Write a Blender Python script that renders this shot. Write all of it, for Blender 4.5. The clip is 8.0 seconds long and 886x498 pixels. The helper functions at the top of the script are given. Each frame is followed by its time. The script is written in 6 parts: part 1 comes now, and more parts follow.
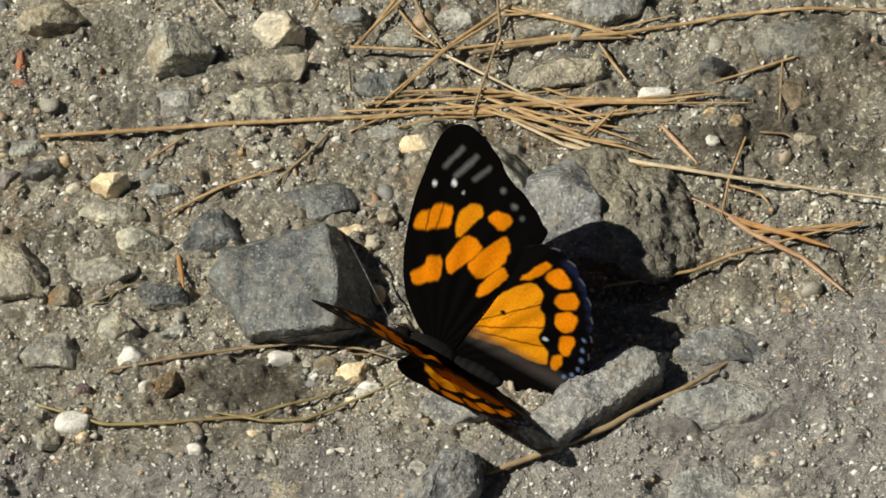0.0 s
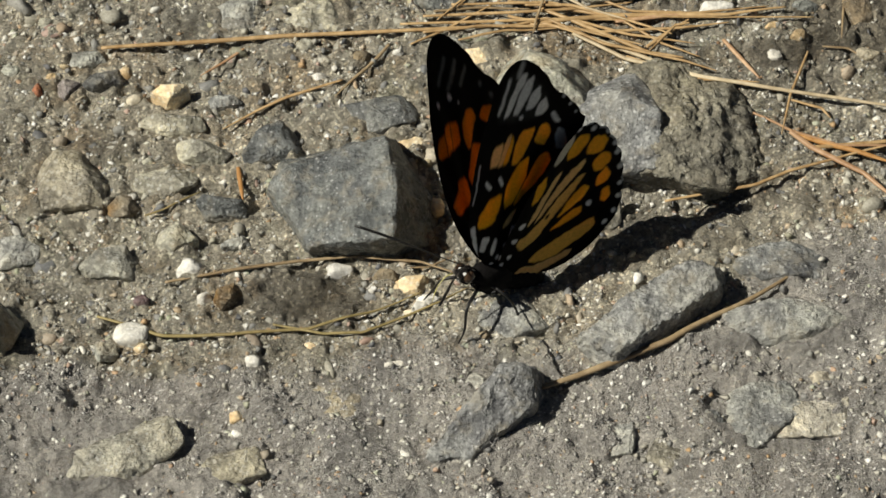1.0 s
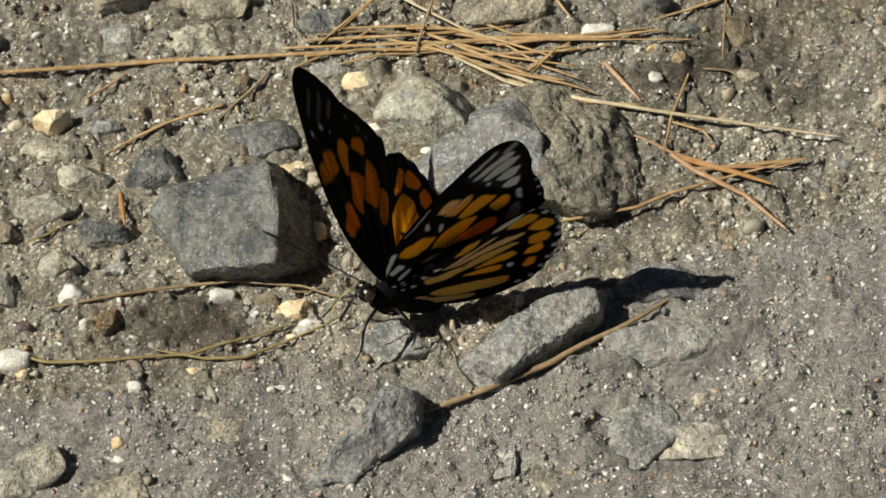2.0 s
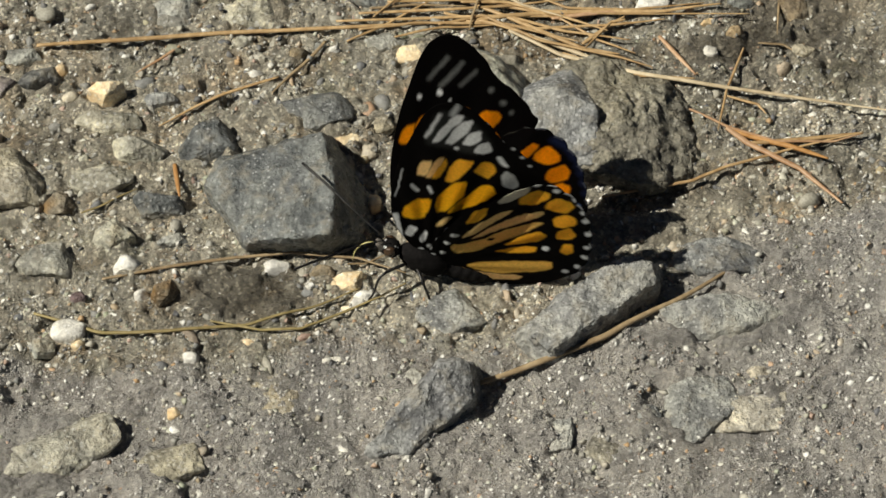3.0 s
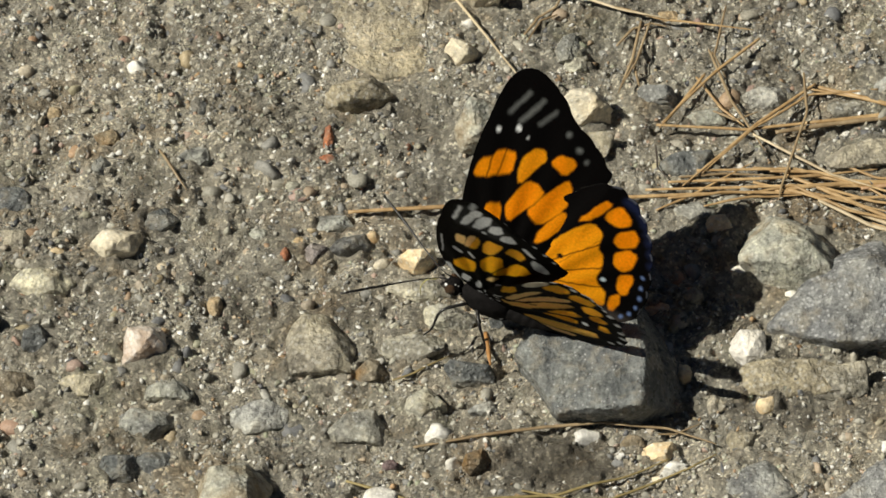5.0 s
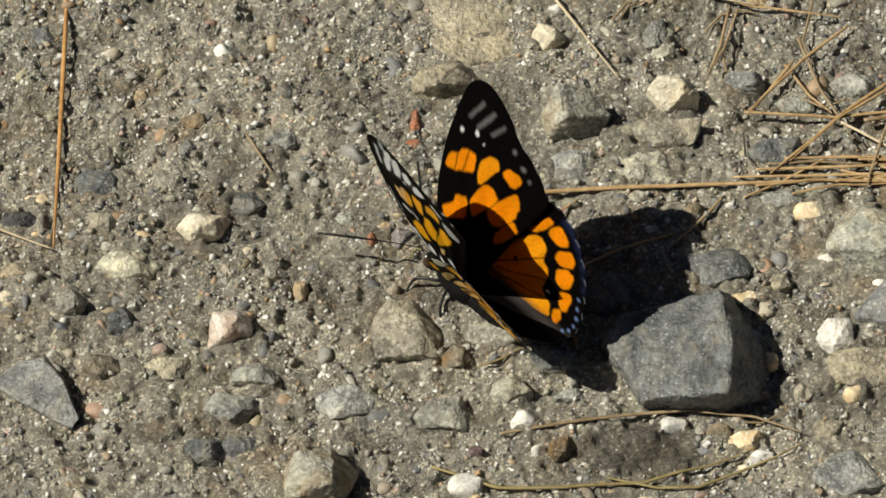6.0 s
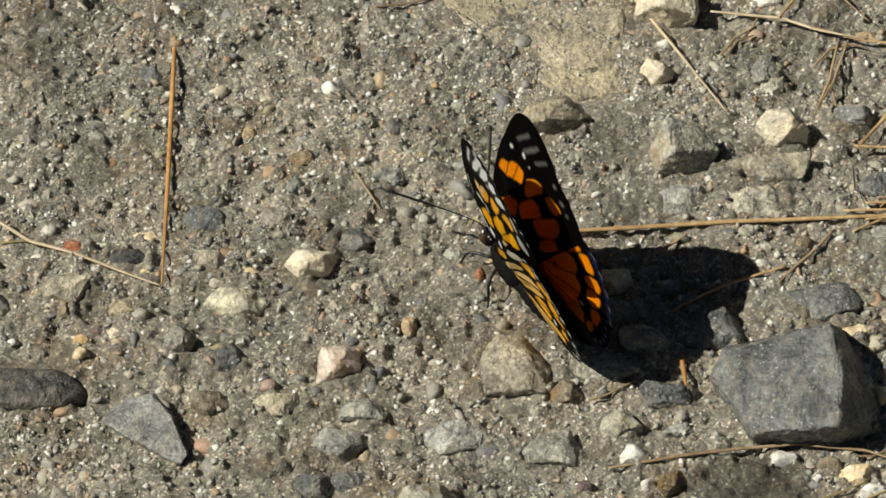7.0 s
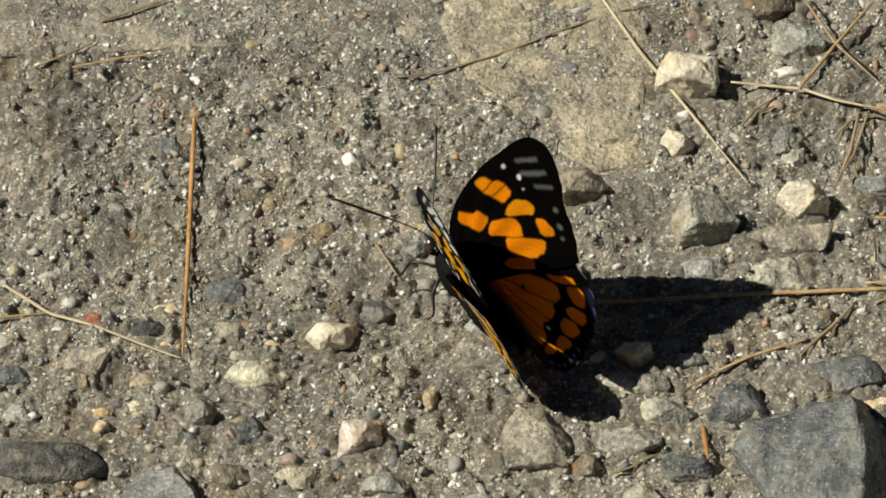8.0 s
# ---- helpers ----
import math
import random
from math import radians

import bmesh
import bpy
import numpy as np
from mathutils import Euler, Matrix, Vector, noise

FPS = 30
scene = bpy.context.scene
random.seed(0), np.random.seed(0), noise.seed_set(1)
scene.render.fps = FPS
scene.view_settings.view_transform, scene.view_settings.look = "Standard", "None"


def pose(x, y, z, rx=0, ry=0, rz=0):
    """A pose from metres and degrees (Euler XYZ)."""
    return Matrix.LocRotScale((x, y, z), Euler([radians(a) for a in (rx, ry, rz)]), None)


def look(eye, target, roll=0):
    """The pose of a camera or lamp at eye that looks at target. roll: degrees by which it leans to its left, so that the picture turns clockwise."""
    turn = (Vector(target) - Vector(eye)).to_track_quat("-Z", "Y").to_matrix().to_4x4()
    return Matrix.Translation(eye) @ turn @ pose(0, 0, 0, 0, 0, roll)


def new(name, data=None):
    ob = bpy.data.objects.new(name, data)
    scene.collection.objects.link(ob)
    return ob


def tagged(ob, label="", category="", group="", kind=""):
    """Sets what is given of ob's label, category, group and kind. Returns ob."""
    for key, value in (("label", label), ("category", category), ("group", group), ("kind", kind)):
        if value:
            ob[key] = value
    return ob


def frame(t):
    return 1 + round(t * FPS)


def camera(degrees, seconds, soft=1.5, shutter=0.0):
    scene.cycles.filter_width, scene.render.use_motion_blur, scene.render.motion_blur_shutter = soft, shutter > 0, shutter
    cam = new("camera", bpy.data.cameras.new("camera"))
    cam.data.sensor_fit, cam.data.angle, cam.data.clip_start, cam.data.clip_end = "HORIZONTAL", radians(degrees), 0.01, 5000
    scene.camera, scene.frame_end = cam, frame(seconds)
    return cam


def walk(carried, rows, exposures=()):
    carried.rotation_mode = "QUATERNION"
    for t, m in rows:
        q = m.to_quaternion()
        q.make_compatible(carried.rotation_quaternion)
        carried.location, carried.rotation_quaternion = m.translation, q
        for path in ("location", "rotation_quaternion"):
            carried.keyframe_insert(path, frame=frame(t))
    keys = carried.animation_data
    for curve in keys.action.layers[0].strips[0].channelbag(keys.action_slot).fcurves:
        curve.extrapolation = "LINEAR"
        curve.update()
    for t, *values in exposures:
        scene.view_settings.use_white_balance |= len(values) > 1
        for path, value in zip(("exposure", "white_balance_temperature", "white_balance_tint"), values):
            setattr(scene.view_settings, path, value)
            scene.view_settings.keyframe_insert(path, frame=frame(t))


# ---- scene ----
cam = camera(12.0, 8.0, soft=1.6)
walk(cam, [
    (0, look((0.0053, -0.3635, 0.5071), (0.01258, 0.01779, 0), 0.42)),
    (0.1, look((0.0059, -0.3633, 0.5070), (0.00737, 0.01712, 0), -0.17)),
    (0.2, look((0.0064, -0.3632, 0.5069), (0.00135, 0.01486, 0), -0.86)),
    (0.3, look((0.0070, -0.3630, 0.5067), (-0.00196, 0.01018, 0), -1.24)),
    (0.4, look((0.0076, -0.3629, 0.5066), (-0.00398, 0.00589, 0), -1.47)),
    (0.5, look((0.0081, -0.3627, 0.5064), (-0.00410, 0.00521, 0), -1.45)),
    (0.6, look((0.0083, -0.3628, 0.5064), (-0.00205, 0.00559, 0), -1.27)),
    (0.7, look((0.0085, -0.3629, 0.5064), (-0.00071, 0.00317, 0), -1.18)),
    (0.8, look((0.0087, -0.3629, 0.5063), (0.00022, 0.00351, 0), -1.14)),
    (0.9, look((0.0089, -0.3630, 0.5063), (0.00219, 0.00308, 0), -0.96)),
    (1, look((0.0091, -0.3631, 0.5062), (0.00362, 0.00178, 0), -0.86)),
    (1.1, look((0.0105, -0.3624, 0.5066), (0.00541, 0.00035, 0), -0.86)),
    (1.2, look((0.0119, -0.3617, 0.5070), (0.00705, -0.00068, 0), -0.87)),
    (1.3, look((0.0134, -0.3609, 0.5074), (0.01089, -0.00029, 0), -0.61)),
    (1.4, look((0.0148, -0.3602, 0.5078), (0.01425, 0.00286, 0), -0.40)),
    (1.5, look((0.0162, -0.3595, 0.5081), (0.01828, 0.00540, 0), -0.11)),
    (1.6, look((0.0153, -0.3602, 0.5081), (0.02120, 0.00701, 0), 0.30)),
    (1.7, look((0.0143, -0.3608, 0.5081), (0.02338, 0.00787, 0), 0.61)),
    (2.8, look((0.0089, -0.3653, 0.5050), (0.01398, 0.00017, 0), 0.28)),
    (2.9, look((0.0075, -0.3655, 0.5046), (0.01343, 0.00086, 0), 0.42)),
    (3, look((0.0061, -0.3656, 0.5041), (0.01290, 0.00105, 0), 0.57)),
    (3.1, look((0.0049, -0.3656, 0.5039), (0.01156, 0.00098, 0), 0.61)),
    (3.2, look((0.0037, -0.3655, 0.5036), (0.00920, 0.00105, 0), 0.53)),
    (3.3, look((0.0025, -0.3655, 0.5034), (0.00625, -0.00008, 0), 0.37)),
    (3.4, look((0.0012, -0.3654, 0.5031), (0.00290, -0.00028, 0), 0.16)),
    (3.5, look((0.0000, -0.3654, 0.5029), (0.00000, 0.00000, 0), 0.00)),
    (3.6, look((0.0006, -0.3650, 0.5033), (-0.00172, 0.00207, 0), -0.28)),
    (3.7, look((0.0013, -0.3646, 0.5037), (-0.00489, 0.00302, 0), -0.73)),
    (3.8, look((0.0019, -0.3642, 0.5040), (-0.00726, 0.00574, 0), -1.08)),
    (3.9, look((0.0025, -0.3638, 0.5044), (-0.00876, 0.00621, 0), -1.33)),
    (4, look((0.0032, -0.3634, 0.5048), (-0.00930, 0.00785, 0), -1.45)),
    (4.1, look((0.0022, -0.3635, 0.5048), (-0.00868, 0.00894, 0), -1.25)),
    (4.2, look((0.0012, -0.3636, 0.5049), (-0.00852, 0.01156, 0), -1.10)),
    (4.3, look((0.0002, -0.3637, 0.5049), (-0.00983, 0.01418, 0), -1.13)),
    (4.4, look((-0.0008, -0.3638, 0.5049), (-0.01040, 0.01901, 0), -1.07)),
    (4.5, look((-0.0018, -0.3639, 0.5050), (-0.01299, 0.02091, 0), -1.25)),
    (4.6, look((-0.0023, -0.3631, 0.5063), (-0.01649, 0.02329, 0), -1.59)),
    (4.7, look((-0.0027, -0.3623, 0.5077), (-0.02143, 0.02675, 0), -2.08)),
    (4.8, look((-0.0032, -0.3615, 0.5090), (-0.02651, 0.02914, 0), -2.59)),
    (4.9, look((-0.0036, -0.3607, 0.5104), (-0.03083, 0.03035, 0), -3.02)),
    (5, look((-0.0041, -0.3599, 0.5117), (-0.03405, 0.03284, 0), -3.30)),
    (5.1, look((-0.0041, -0.3600, 0.5114), (-0.03608, 0.03480, 0), -3.31)),
    (5.2, look((-0.0040, -0.3601, 0.5110), (-0.03689, 0.03483, 0), -3.20)),
    (6.3, look((-0.0078, -0.3583, 0.5111), (-0.05219, 0.02864, 0), -4.70)),
    (6.4, look((-0.0078, -0.3583, 0.5111), (-0.05356, 0.02860, 0), -4.86)),
    (6.5, look((-0.0078, -0.3583, 0.5111), (-0.05492, 0.03143, 0), -4.98)),
    (6.6, look((-0.0074, -0.3589, 0.5103), (-0.05812, 0.03547, 0), -5.36)),
    (6.7, look((-0.0070, -0.3594, 0.5094), (-0.06141, 0.03823, 0), -5.76)),
    (6.8, look((-0.0066, -0.3600, 0.5086), (-0.06306, 0.03877, 0), -6.00)),
    (6.9, look((-0.0062, -0.3606, 0.5078), (-0.06444, 0.03821, 0), -6.24)),
    (7, look((-0.0058, -0.3612, 0.5070), (-0.06416, 0.03667, 0), -6.30)),
    (7.1, look((-0.0056, -0.3605, 0.5072), (-0.06393, 0.03479, 0), -6.31)),
    (7.2, look((-0.0054, -0.3598, 0.5074), (-0.06339, 0.03424, 0), -6.26)),
    (7.3, look((-0.0052, -0.3591, 0.5076), (-0.06296, 0.03401, 0), -6.21)),
    (7.4, look((-0.0051, -0.3584, 0.5078), (-0.06248, 0.03576, 0), -6.13)),
    (7.5, look((-0.0049, -0.3576, 0.5080), (-0.06195, 0.03763, 0), -6.04)),
    (7.6, look((-0.0056, -0.3575, 0.5083), (-0.06189, 0.04057, 0), -5.96)),
    (7.7, look((-0.0063, -0.3574, 0.5086), (-0.06177, 0.04364, 0), -5.87)),
    (7.8, look((-0.0070, -0.3573, 0.5089), (-0.06342, 0.04706, 0), -5.97)),
    (7.9, look((-0.0076, -0.3572, 0.5092), (-0.06578, 0.04904, 0), -6.17)),
    (8, look((-0.0083, -0.3570, 0.5095), (-0.06823, 0.05087, 0), -6.37)),
])

# ---- light: clear sky and a low-noon sun from the left ----
SUN_FROM = (-0.994, -0.11, 1.17)
world = bpy.data.worlds.new("sky")
scene.world = world
world.use_nodes = True
sky = world.node_tree.nodes.new("ShaderNodeTexSky")
sky.sky_type, sky.sun_disc = "NISHITA", False
sky.sun_elevation, sky.sun_rotation = radians(49), radians(264)
world.node_tree.nodes["Background"].inputs["Strength"].default_value = 0.0135
world.node_tree.links.new(sky.outputs[0], world.node_tree.nodes["Background"].inputs["Color"])
sun = new("sun", bpy.data.lights.new("sun", "SUN"))
sun.data.energy, sun.data.angle, sun.data.color = 5.12, radians(0.53), (1.0, 0.96, 0.83)
sun.matrix_world = look(Vector(SUN_FROM) * 3, (0, 0, 0))
scene.view_settings.exposure = 0.0

MM = 0.001


# ---- materials ----
def links_of(name):
    m = bpy.data.materials.new(name)
    m.use_nodes = True
    n = m.node_tree.nodes
    return m, n, m.node_tree.links, n["Principled BSDF"]


def ramp(n, l, src, stops, interp="LINEAR"):
    r = n.new("ShaderNodeValToRGB")
    r.color_ramp.interpolation = interp
    e = r.color_ramp.elements
    while len(e) < len(stops):
        e.new(0.5)
    for k, (p, c) in zip(e, stops):
        k.position, k.color = p, (*c, 1)
    l.new(src, r.inputs[0])
    return r.outputs[0]


def tex(n, l, kind, scale, vec, detail=4.0, rough=0.6):
    t = n.new("ShaderNodeTexNoise" if kind == "noise" else "ShaderNodeTexVoronoi")
    t.inputs["Scale"].default_value = scale
    if kind == "noise":
        t.inputs["Detail"].default_value, t.inputs["Roughness"].default_value = detail, rough
    l.new(vec, t.inputs["Vector"])
    return t


def mixed(n, l, kind, fac, a, b):
    m = n.new("ShaderNodeMix")
    m.data_type, m.blend_type = "RGBA", kind
    for socket, value in ((m.inputs[0], fac), (m.inputs[6], a), (m.inputs[7], b)):
        if isinstance(value, (int, float)):
            socket.default_value = value
        elif isinstance(value, tuple):
            socket.default_value = (*value, 1)
        else:
            l.new(value, socket)
    return m.outputs[2]


def maths(n, l, op, a, b):
    m = n.new("ShaderNodeMath")
    m.operation = op
    for socket, value in zip(m.inputs, (a, b)):
        if isinstance(value, (int, float)):
            socket.default_value = value
        else:
            l.new(value, socket)
    return m.outputs[0]


def place(n, l, shift=True):
    """Object coordinates, shifted by the object's own random number so that no two stones match."""
    c = n.new("ShaderNodeTexCoord")
    if not shift:
        return c.outputs["Object"]
    i = n.new("ShaderNodeObjectInfo")
    v = n.new("ShaderNodeVectorMath")
    v.operation = "ADD"
    l.new(c.outputs["Object"], v.inputs[0])
    l.new(i.outputs["Random"], v.inputs[1])
    return v.outputs[0]


def bumped(n, l, b, height, strength, distance):
    k = n.new("ShaderNodeBump")
    k.inputs["Strength"].default_value, k.inputs["Distance"].default_value = strength, distance
    l.new(height, k.inputs["Height"])
    l.new(k.outputs[0], b.inputs["Normal"])


def rock(name, dark, light, fleck=(0.6, 0.58, 0.52), flecks=0.12, rough=0.62, stain=None, clean=0.0, even=0.0):
    """Broken rock: broad tone, fine grain, pale mineral flecks, dust and an optional rusty stain."""
    m, n, l, b = links_of(name)
    v = place(n, l)
    broad = tex(n, l, "noise", 140, v, 5)
    grain = tex(n, l, "noise", 1500, v, 4, 0.7)
    col = ramp(n, l, broad.outputs[0], [(0.32, dark), (0.68, light)])
    fine = ramp(n, l, grain.outputs[0], [(0.32, (0.3, 0.3, 0.3)), (0.5, (0.85, 0.85, 0.85)), (0.68, (1.55, 1.55, 1.52))])
    col = mixed(n, l, "MULTIPLY", 0.62 - 0.35 * clean, col, fine)
    # each stone a little warmer, greener, darker or paler than the next
    who = n.new("ShaderNodeObjectInfo")
    tint = ramp(n, l, who.outputs["Random"], [(0.0, (0.78, 0.8, 0.84)), (0.2, (1.0, 1.0, 0.97)), (0.4, (1.16, 1.08, 0.9)), (0.6, (0.9, 0.9, 0.88)), (0.8, (1.2, 1.2, 1.08)), (1.0, (1.15, 1.0, 0.82))])
    col = mixed(n, l, "MULTIPLY", 0.8 * (1 - clean) * (1 - even), col, tint)
    blot = tex(n, l, "noise", 60, v, 4, 0.6)
    col = mixed(n, l, "MULTIPLY", 0.8 * (1 - clean), col, ramp(n, l, blot.outputs[0], [(0.35, (0.68, 0.68, 0.7)), (0.5, (1, 1, 0.98)), (0.65, (1.28, 1.24, 1.12))]))
    vein = tex(n, l, "noise", 240, v, 3, 0.6)
    vein.inputs["Distortion"].default_value = 1.6
    col = mixed(n, l, "MULTIPLY", 0.75 - 0.4 * clean, col, ramp(n, l, vein.outputs[0], [(0.36, (0.6, 0.6, 0.62)), (0.5, (1, 1, 1)), (0.64, (1.42, 1.41, 1.38))]))
    dust = tex(n, l, "noise", 330, v, 5, 0.65)
    col = mixed(n, l, "MIX", ramp(n, l, dust.outputs[0], [(0.5, (0, 0, 0)), (0.66, (0.5 * (1 - clean),) * 3)]), col, (0.36, 0.32, 0.245))
    vo = tex(n, l, "voronoi", 1100, v)
    spots = ramp(n, l, maths(n, l, "MULTIPLY", vo.outputs["Distance"], 1.0), [(flecks, (1, 1, 1)), (flecks + 0.12, (0, 0, 0))])
    patch = tex(n, l, "noise", 420, v, 3)
    col = mixed(n, l, "MIX", maths(n, l, "MULTIPLY", spots, patch.outputs[0]), col, fleck)
    if stain:
        s = tex(n, l, "noise", 110, v, 4)
        col = mixed(n, l, "MIX", ramp(n, l, s.outputs[0], [(0.54, (0, 0, 0)), (0.7, (0.6, 0.6, 0.6))]), col, stain)
    l.new(col, b.inputs["Base Color"])
    sep = n.new("ShaderNodeSeparateColor")
    l.new(vo.outputs["Color"], sep.inputs[0])
    mica = ramp(n, l, sep.outputs[2], [(0.82, (rough,) * 3), (0.86, (0.1,) * 3)])
    l.new(mica, b.inputs["Roughness"])
    h = maths(n, l, "ADD", maths(n, l, "MULTIPLY", broad.outputs[0], 2.4), maths(n, l, "MULTIPLY", grain.outputs[0], 0.55))
    h = maths(n, l, "ADD", h, maths(n, l, "MULTIPLY", dust.outputs[0], 1.5))
    h = maths(n, l, "ADD", h, maths(n, l, "MULTIPLY", sep.outputs[0], 0.18))
    bumped(n, l, b, h, 1.0 - 0.55 * clean, 0.0008)
    return m


def sand_colour(n, l, v):
    """Sharp sand: grains of quartz, slate and rust, in drifts of warmer and greyer soil."""
    big = tex(n, l, "noise", 30, v, 5)
    mid = tex(n, l, "noise", 210, v, 6, 0.68)
    grains = tex(n, l, "voronoi", 2300, v)
    tiny = tex(n, l, "noise", 3600, v, 4, 0.75)
    base = ramp(n, l, big.outputs[0], [(0.34, (0.31, 0.295, 0.257)), (0.5, (0.38, 0.355, 0.3)), (0.66, (0.44, 0.405, 0.335))])
    base = mixed(n, l, "MULTIPLY", 0.75, base, ramp(n, l, mid.outputs[0], [(0.3, (0.5, 0.47, 0.42)), (0.5, (0.97, 0.97, 0.96)), (0.7, (1.5, 1.5, 1.5))]))
    # drifts of rusty, olive and dark earth between paler sand
    drift = tex(n, l, "noise", 95, v, 5, 0.62)
    drift.inputs["Distortion"].default_value = 0.6
    sepd = n.new("ShaderNodeSeparateColor")
    l.new(drift.outputs["Color"], sepd.inputs[0])
    base = mixed(n, l, "MULTIPLY", 0.9, base, ramp(n, l, sepd.outputs[0], [(0.36, (0.62, 0.6, 0.57)), (0.47, (1, 1, 1)), (0.62, (1.22, 1.2, 1.18))]))
    base = mixed(n, l, "MIX", ramp(n, l, sepd.outputs[1], [(0.53, (0, 0, 0)), (0.66, (0.55,) * 3)]), base, (0.32, 0.235, 0.14))
    base = mixed(n, l, "MIX", ramp(n, l, sepd.outputs[2], [(0.56, (0, 0, 0)), (0.68, (0.5,) * 3)]), base, (0.27, 0.265, 0.19))
    sep = n.new("ShaderNodeSeparateColor")
    l.new(grains.outputs["Color"], sep.inputs[0])
    tone = ramp(n, l, sep.outputs[0], [(0.0, (0.5, 0.51, 0.52)), (0.22, (0.8, 0.79, 0.77)), (0.6, (1.05, 1.04, 1.0)), (0.84, (1.35, 1.32, 1.24)), (1.0, (2.7, 2.7, 2.6))])
    col = mixed(n, l, "MULTIPLY", 0.75, base, tone)
    col = mixed(n, l, "MULTIPLY", 0.5, col, ramp(n, l, tiny.outputs[0], [(0.3, (0.45, 0.45, 0.45)), (0.7, (1.5, 1.5, 1.5))]))
    return col, grains, tiny, mid


def ground_material():
    m, n, l, b = links_of("gritty_soil")
    v = place(n, l, False)
    col, grains, tiny, mid = sand_colour(n, l, v)
    # the hard grey crust near the lower edge of the track
    a = n.new("ShaderNodeAttribute")
    a.attribute_name = "crust"
    g = tex(n, l, "noise", 1300, v, 5, 0.75)
    grey = ramp(n, l, g.outputs[0], [(0.3, (0.205, 0.197, 0.193)), (0.5, (0.38, 0.363, 0.35)), (0.7, (0.62, 0.597, 0.577))])
    grey = mixed(n, l, "MULTIPLY", 0.7, grey, ramp(n, l, mid.outputs[0], [(0.3, (0.6, 0.6, 0.61)), (0.7, (1.35, 1.34, 1.3))]))
    clod = tex(n, l, "noise", 75, v, 4, 0.6)
    grey = mixed(n, l, "MULTIPLY", 0.9, grey, ramp(n, l, clod.outputs[0], [(0.36, (0.7, 0.7, 0.72)), (0.5, (1, 1, 1)), (0.62, (1.3, 1.28, 1.26))]))
    col = mixed(n, l, "MIX", maths(n, l, "MULTIPLY", a.outputs["Fac"], 0.75), col, grey)
    # patches where the soil colour is multiplied darker
    w = n.new("ShaderNodeAttribute")
    w.attribute_name = "dark_soil"
    col = mixed(n, l, "MULTIPLY", w.outputs["Fac"], col, (0.4, 0.38, 0.36))
    l.new(col, b.inputs["Base Color"])
    sep = n.new("ShaderNodeSeparateColor")
    l.new(grains.outputs["Color"], sep.inputs[0])
    l.new(ramp(n, l, sep.outputs[2], [(0.0, (0.9,) * 3), (0.85, (0.75,) * 3), (0.93, (0.2,) * 3)]), b.inputs["Roughness"])
    h = maths(n, l, "ADD", maths(n, l, "MULTIPLY", mid.outputs[0], 2.2), maths(n, l, "MULTIPLY", tiny.outputs[0], 0.7))
    h = maths(n, l, "ADD", h, maths(n, l, "MULTIPLY", sep.outputs[1], 0.22))
    bumped(n, l, b, h, 1.0, 0.0011)
    return m


def grit_material(name, stops, rough=0.5):
    m, n, l, b = links_of(name)
    g = n.new("ShaderNodeNewGeometry")
    col = ramp(n, l, g.outputs["Random Per Island"], stops)
    t = tex(n, l, "noise", 2500, place(n, l, False), 3)
    col = mixed(n, l, "MULTIPLY", 0.6, col, ramp(n, l, t.outputs[0], [(0.3, (0.55,) * 3), (0.7, (1.3,) * 3)]))
    drift = tex(n, l, "noise", 95, place(n, l, False), 5, 0.62)
    drift.inputs["Distortion"].default_value = 0.6
    sep = n.new("ShaderNodeSeparateColor")
    l.new(drift.outputs["Color"], sep.inputs[0])
    col = mixed(n, l, "MULTIPLY", 0.8, col, ramp(n, l, sep.outputs[0], [(0.36, (0.62, 0.6, 0.57)), (0.47, (1, 1, 1)), (0.62, (1.25, 1.23, 1.2))]))
    l.new(col, b.inputs["Base Color"])
    b.inputs["Roughness"].default_value = rough
    bumped(n, l, b, t.outputs[0], 0.5, 0.0003)
    return m


def straw_material(name, dark, light):
    m, n, l, b = links_of(name)
    v = place(n, l)
    t = tex(n, l, "noise", 700, v, 4)
    q = tex(n, l, "noise", 60, v, 2)
    col = ramp(n, l, t.outputs[0], [(0.3, dark), (0.7, light)])
    col = mixed(n, l, "MULTIPLY", 0.6, col, ramp(n, l, q.outputs[0], [(0.35, (0.6, 0.55, 0.5)), (0.65, (1.15,) * 3)]))
    l.new(col, b.inputs["Base Color"])
    b.inputs["Roughness"].default_value = 0.45
    bumped(n, l, b, t.outputs[0], 0.5, 0.0002)
    return m


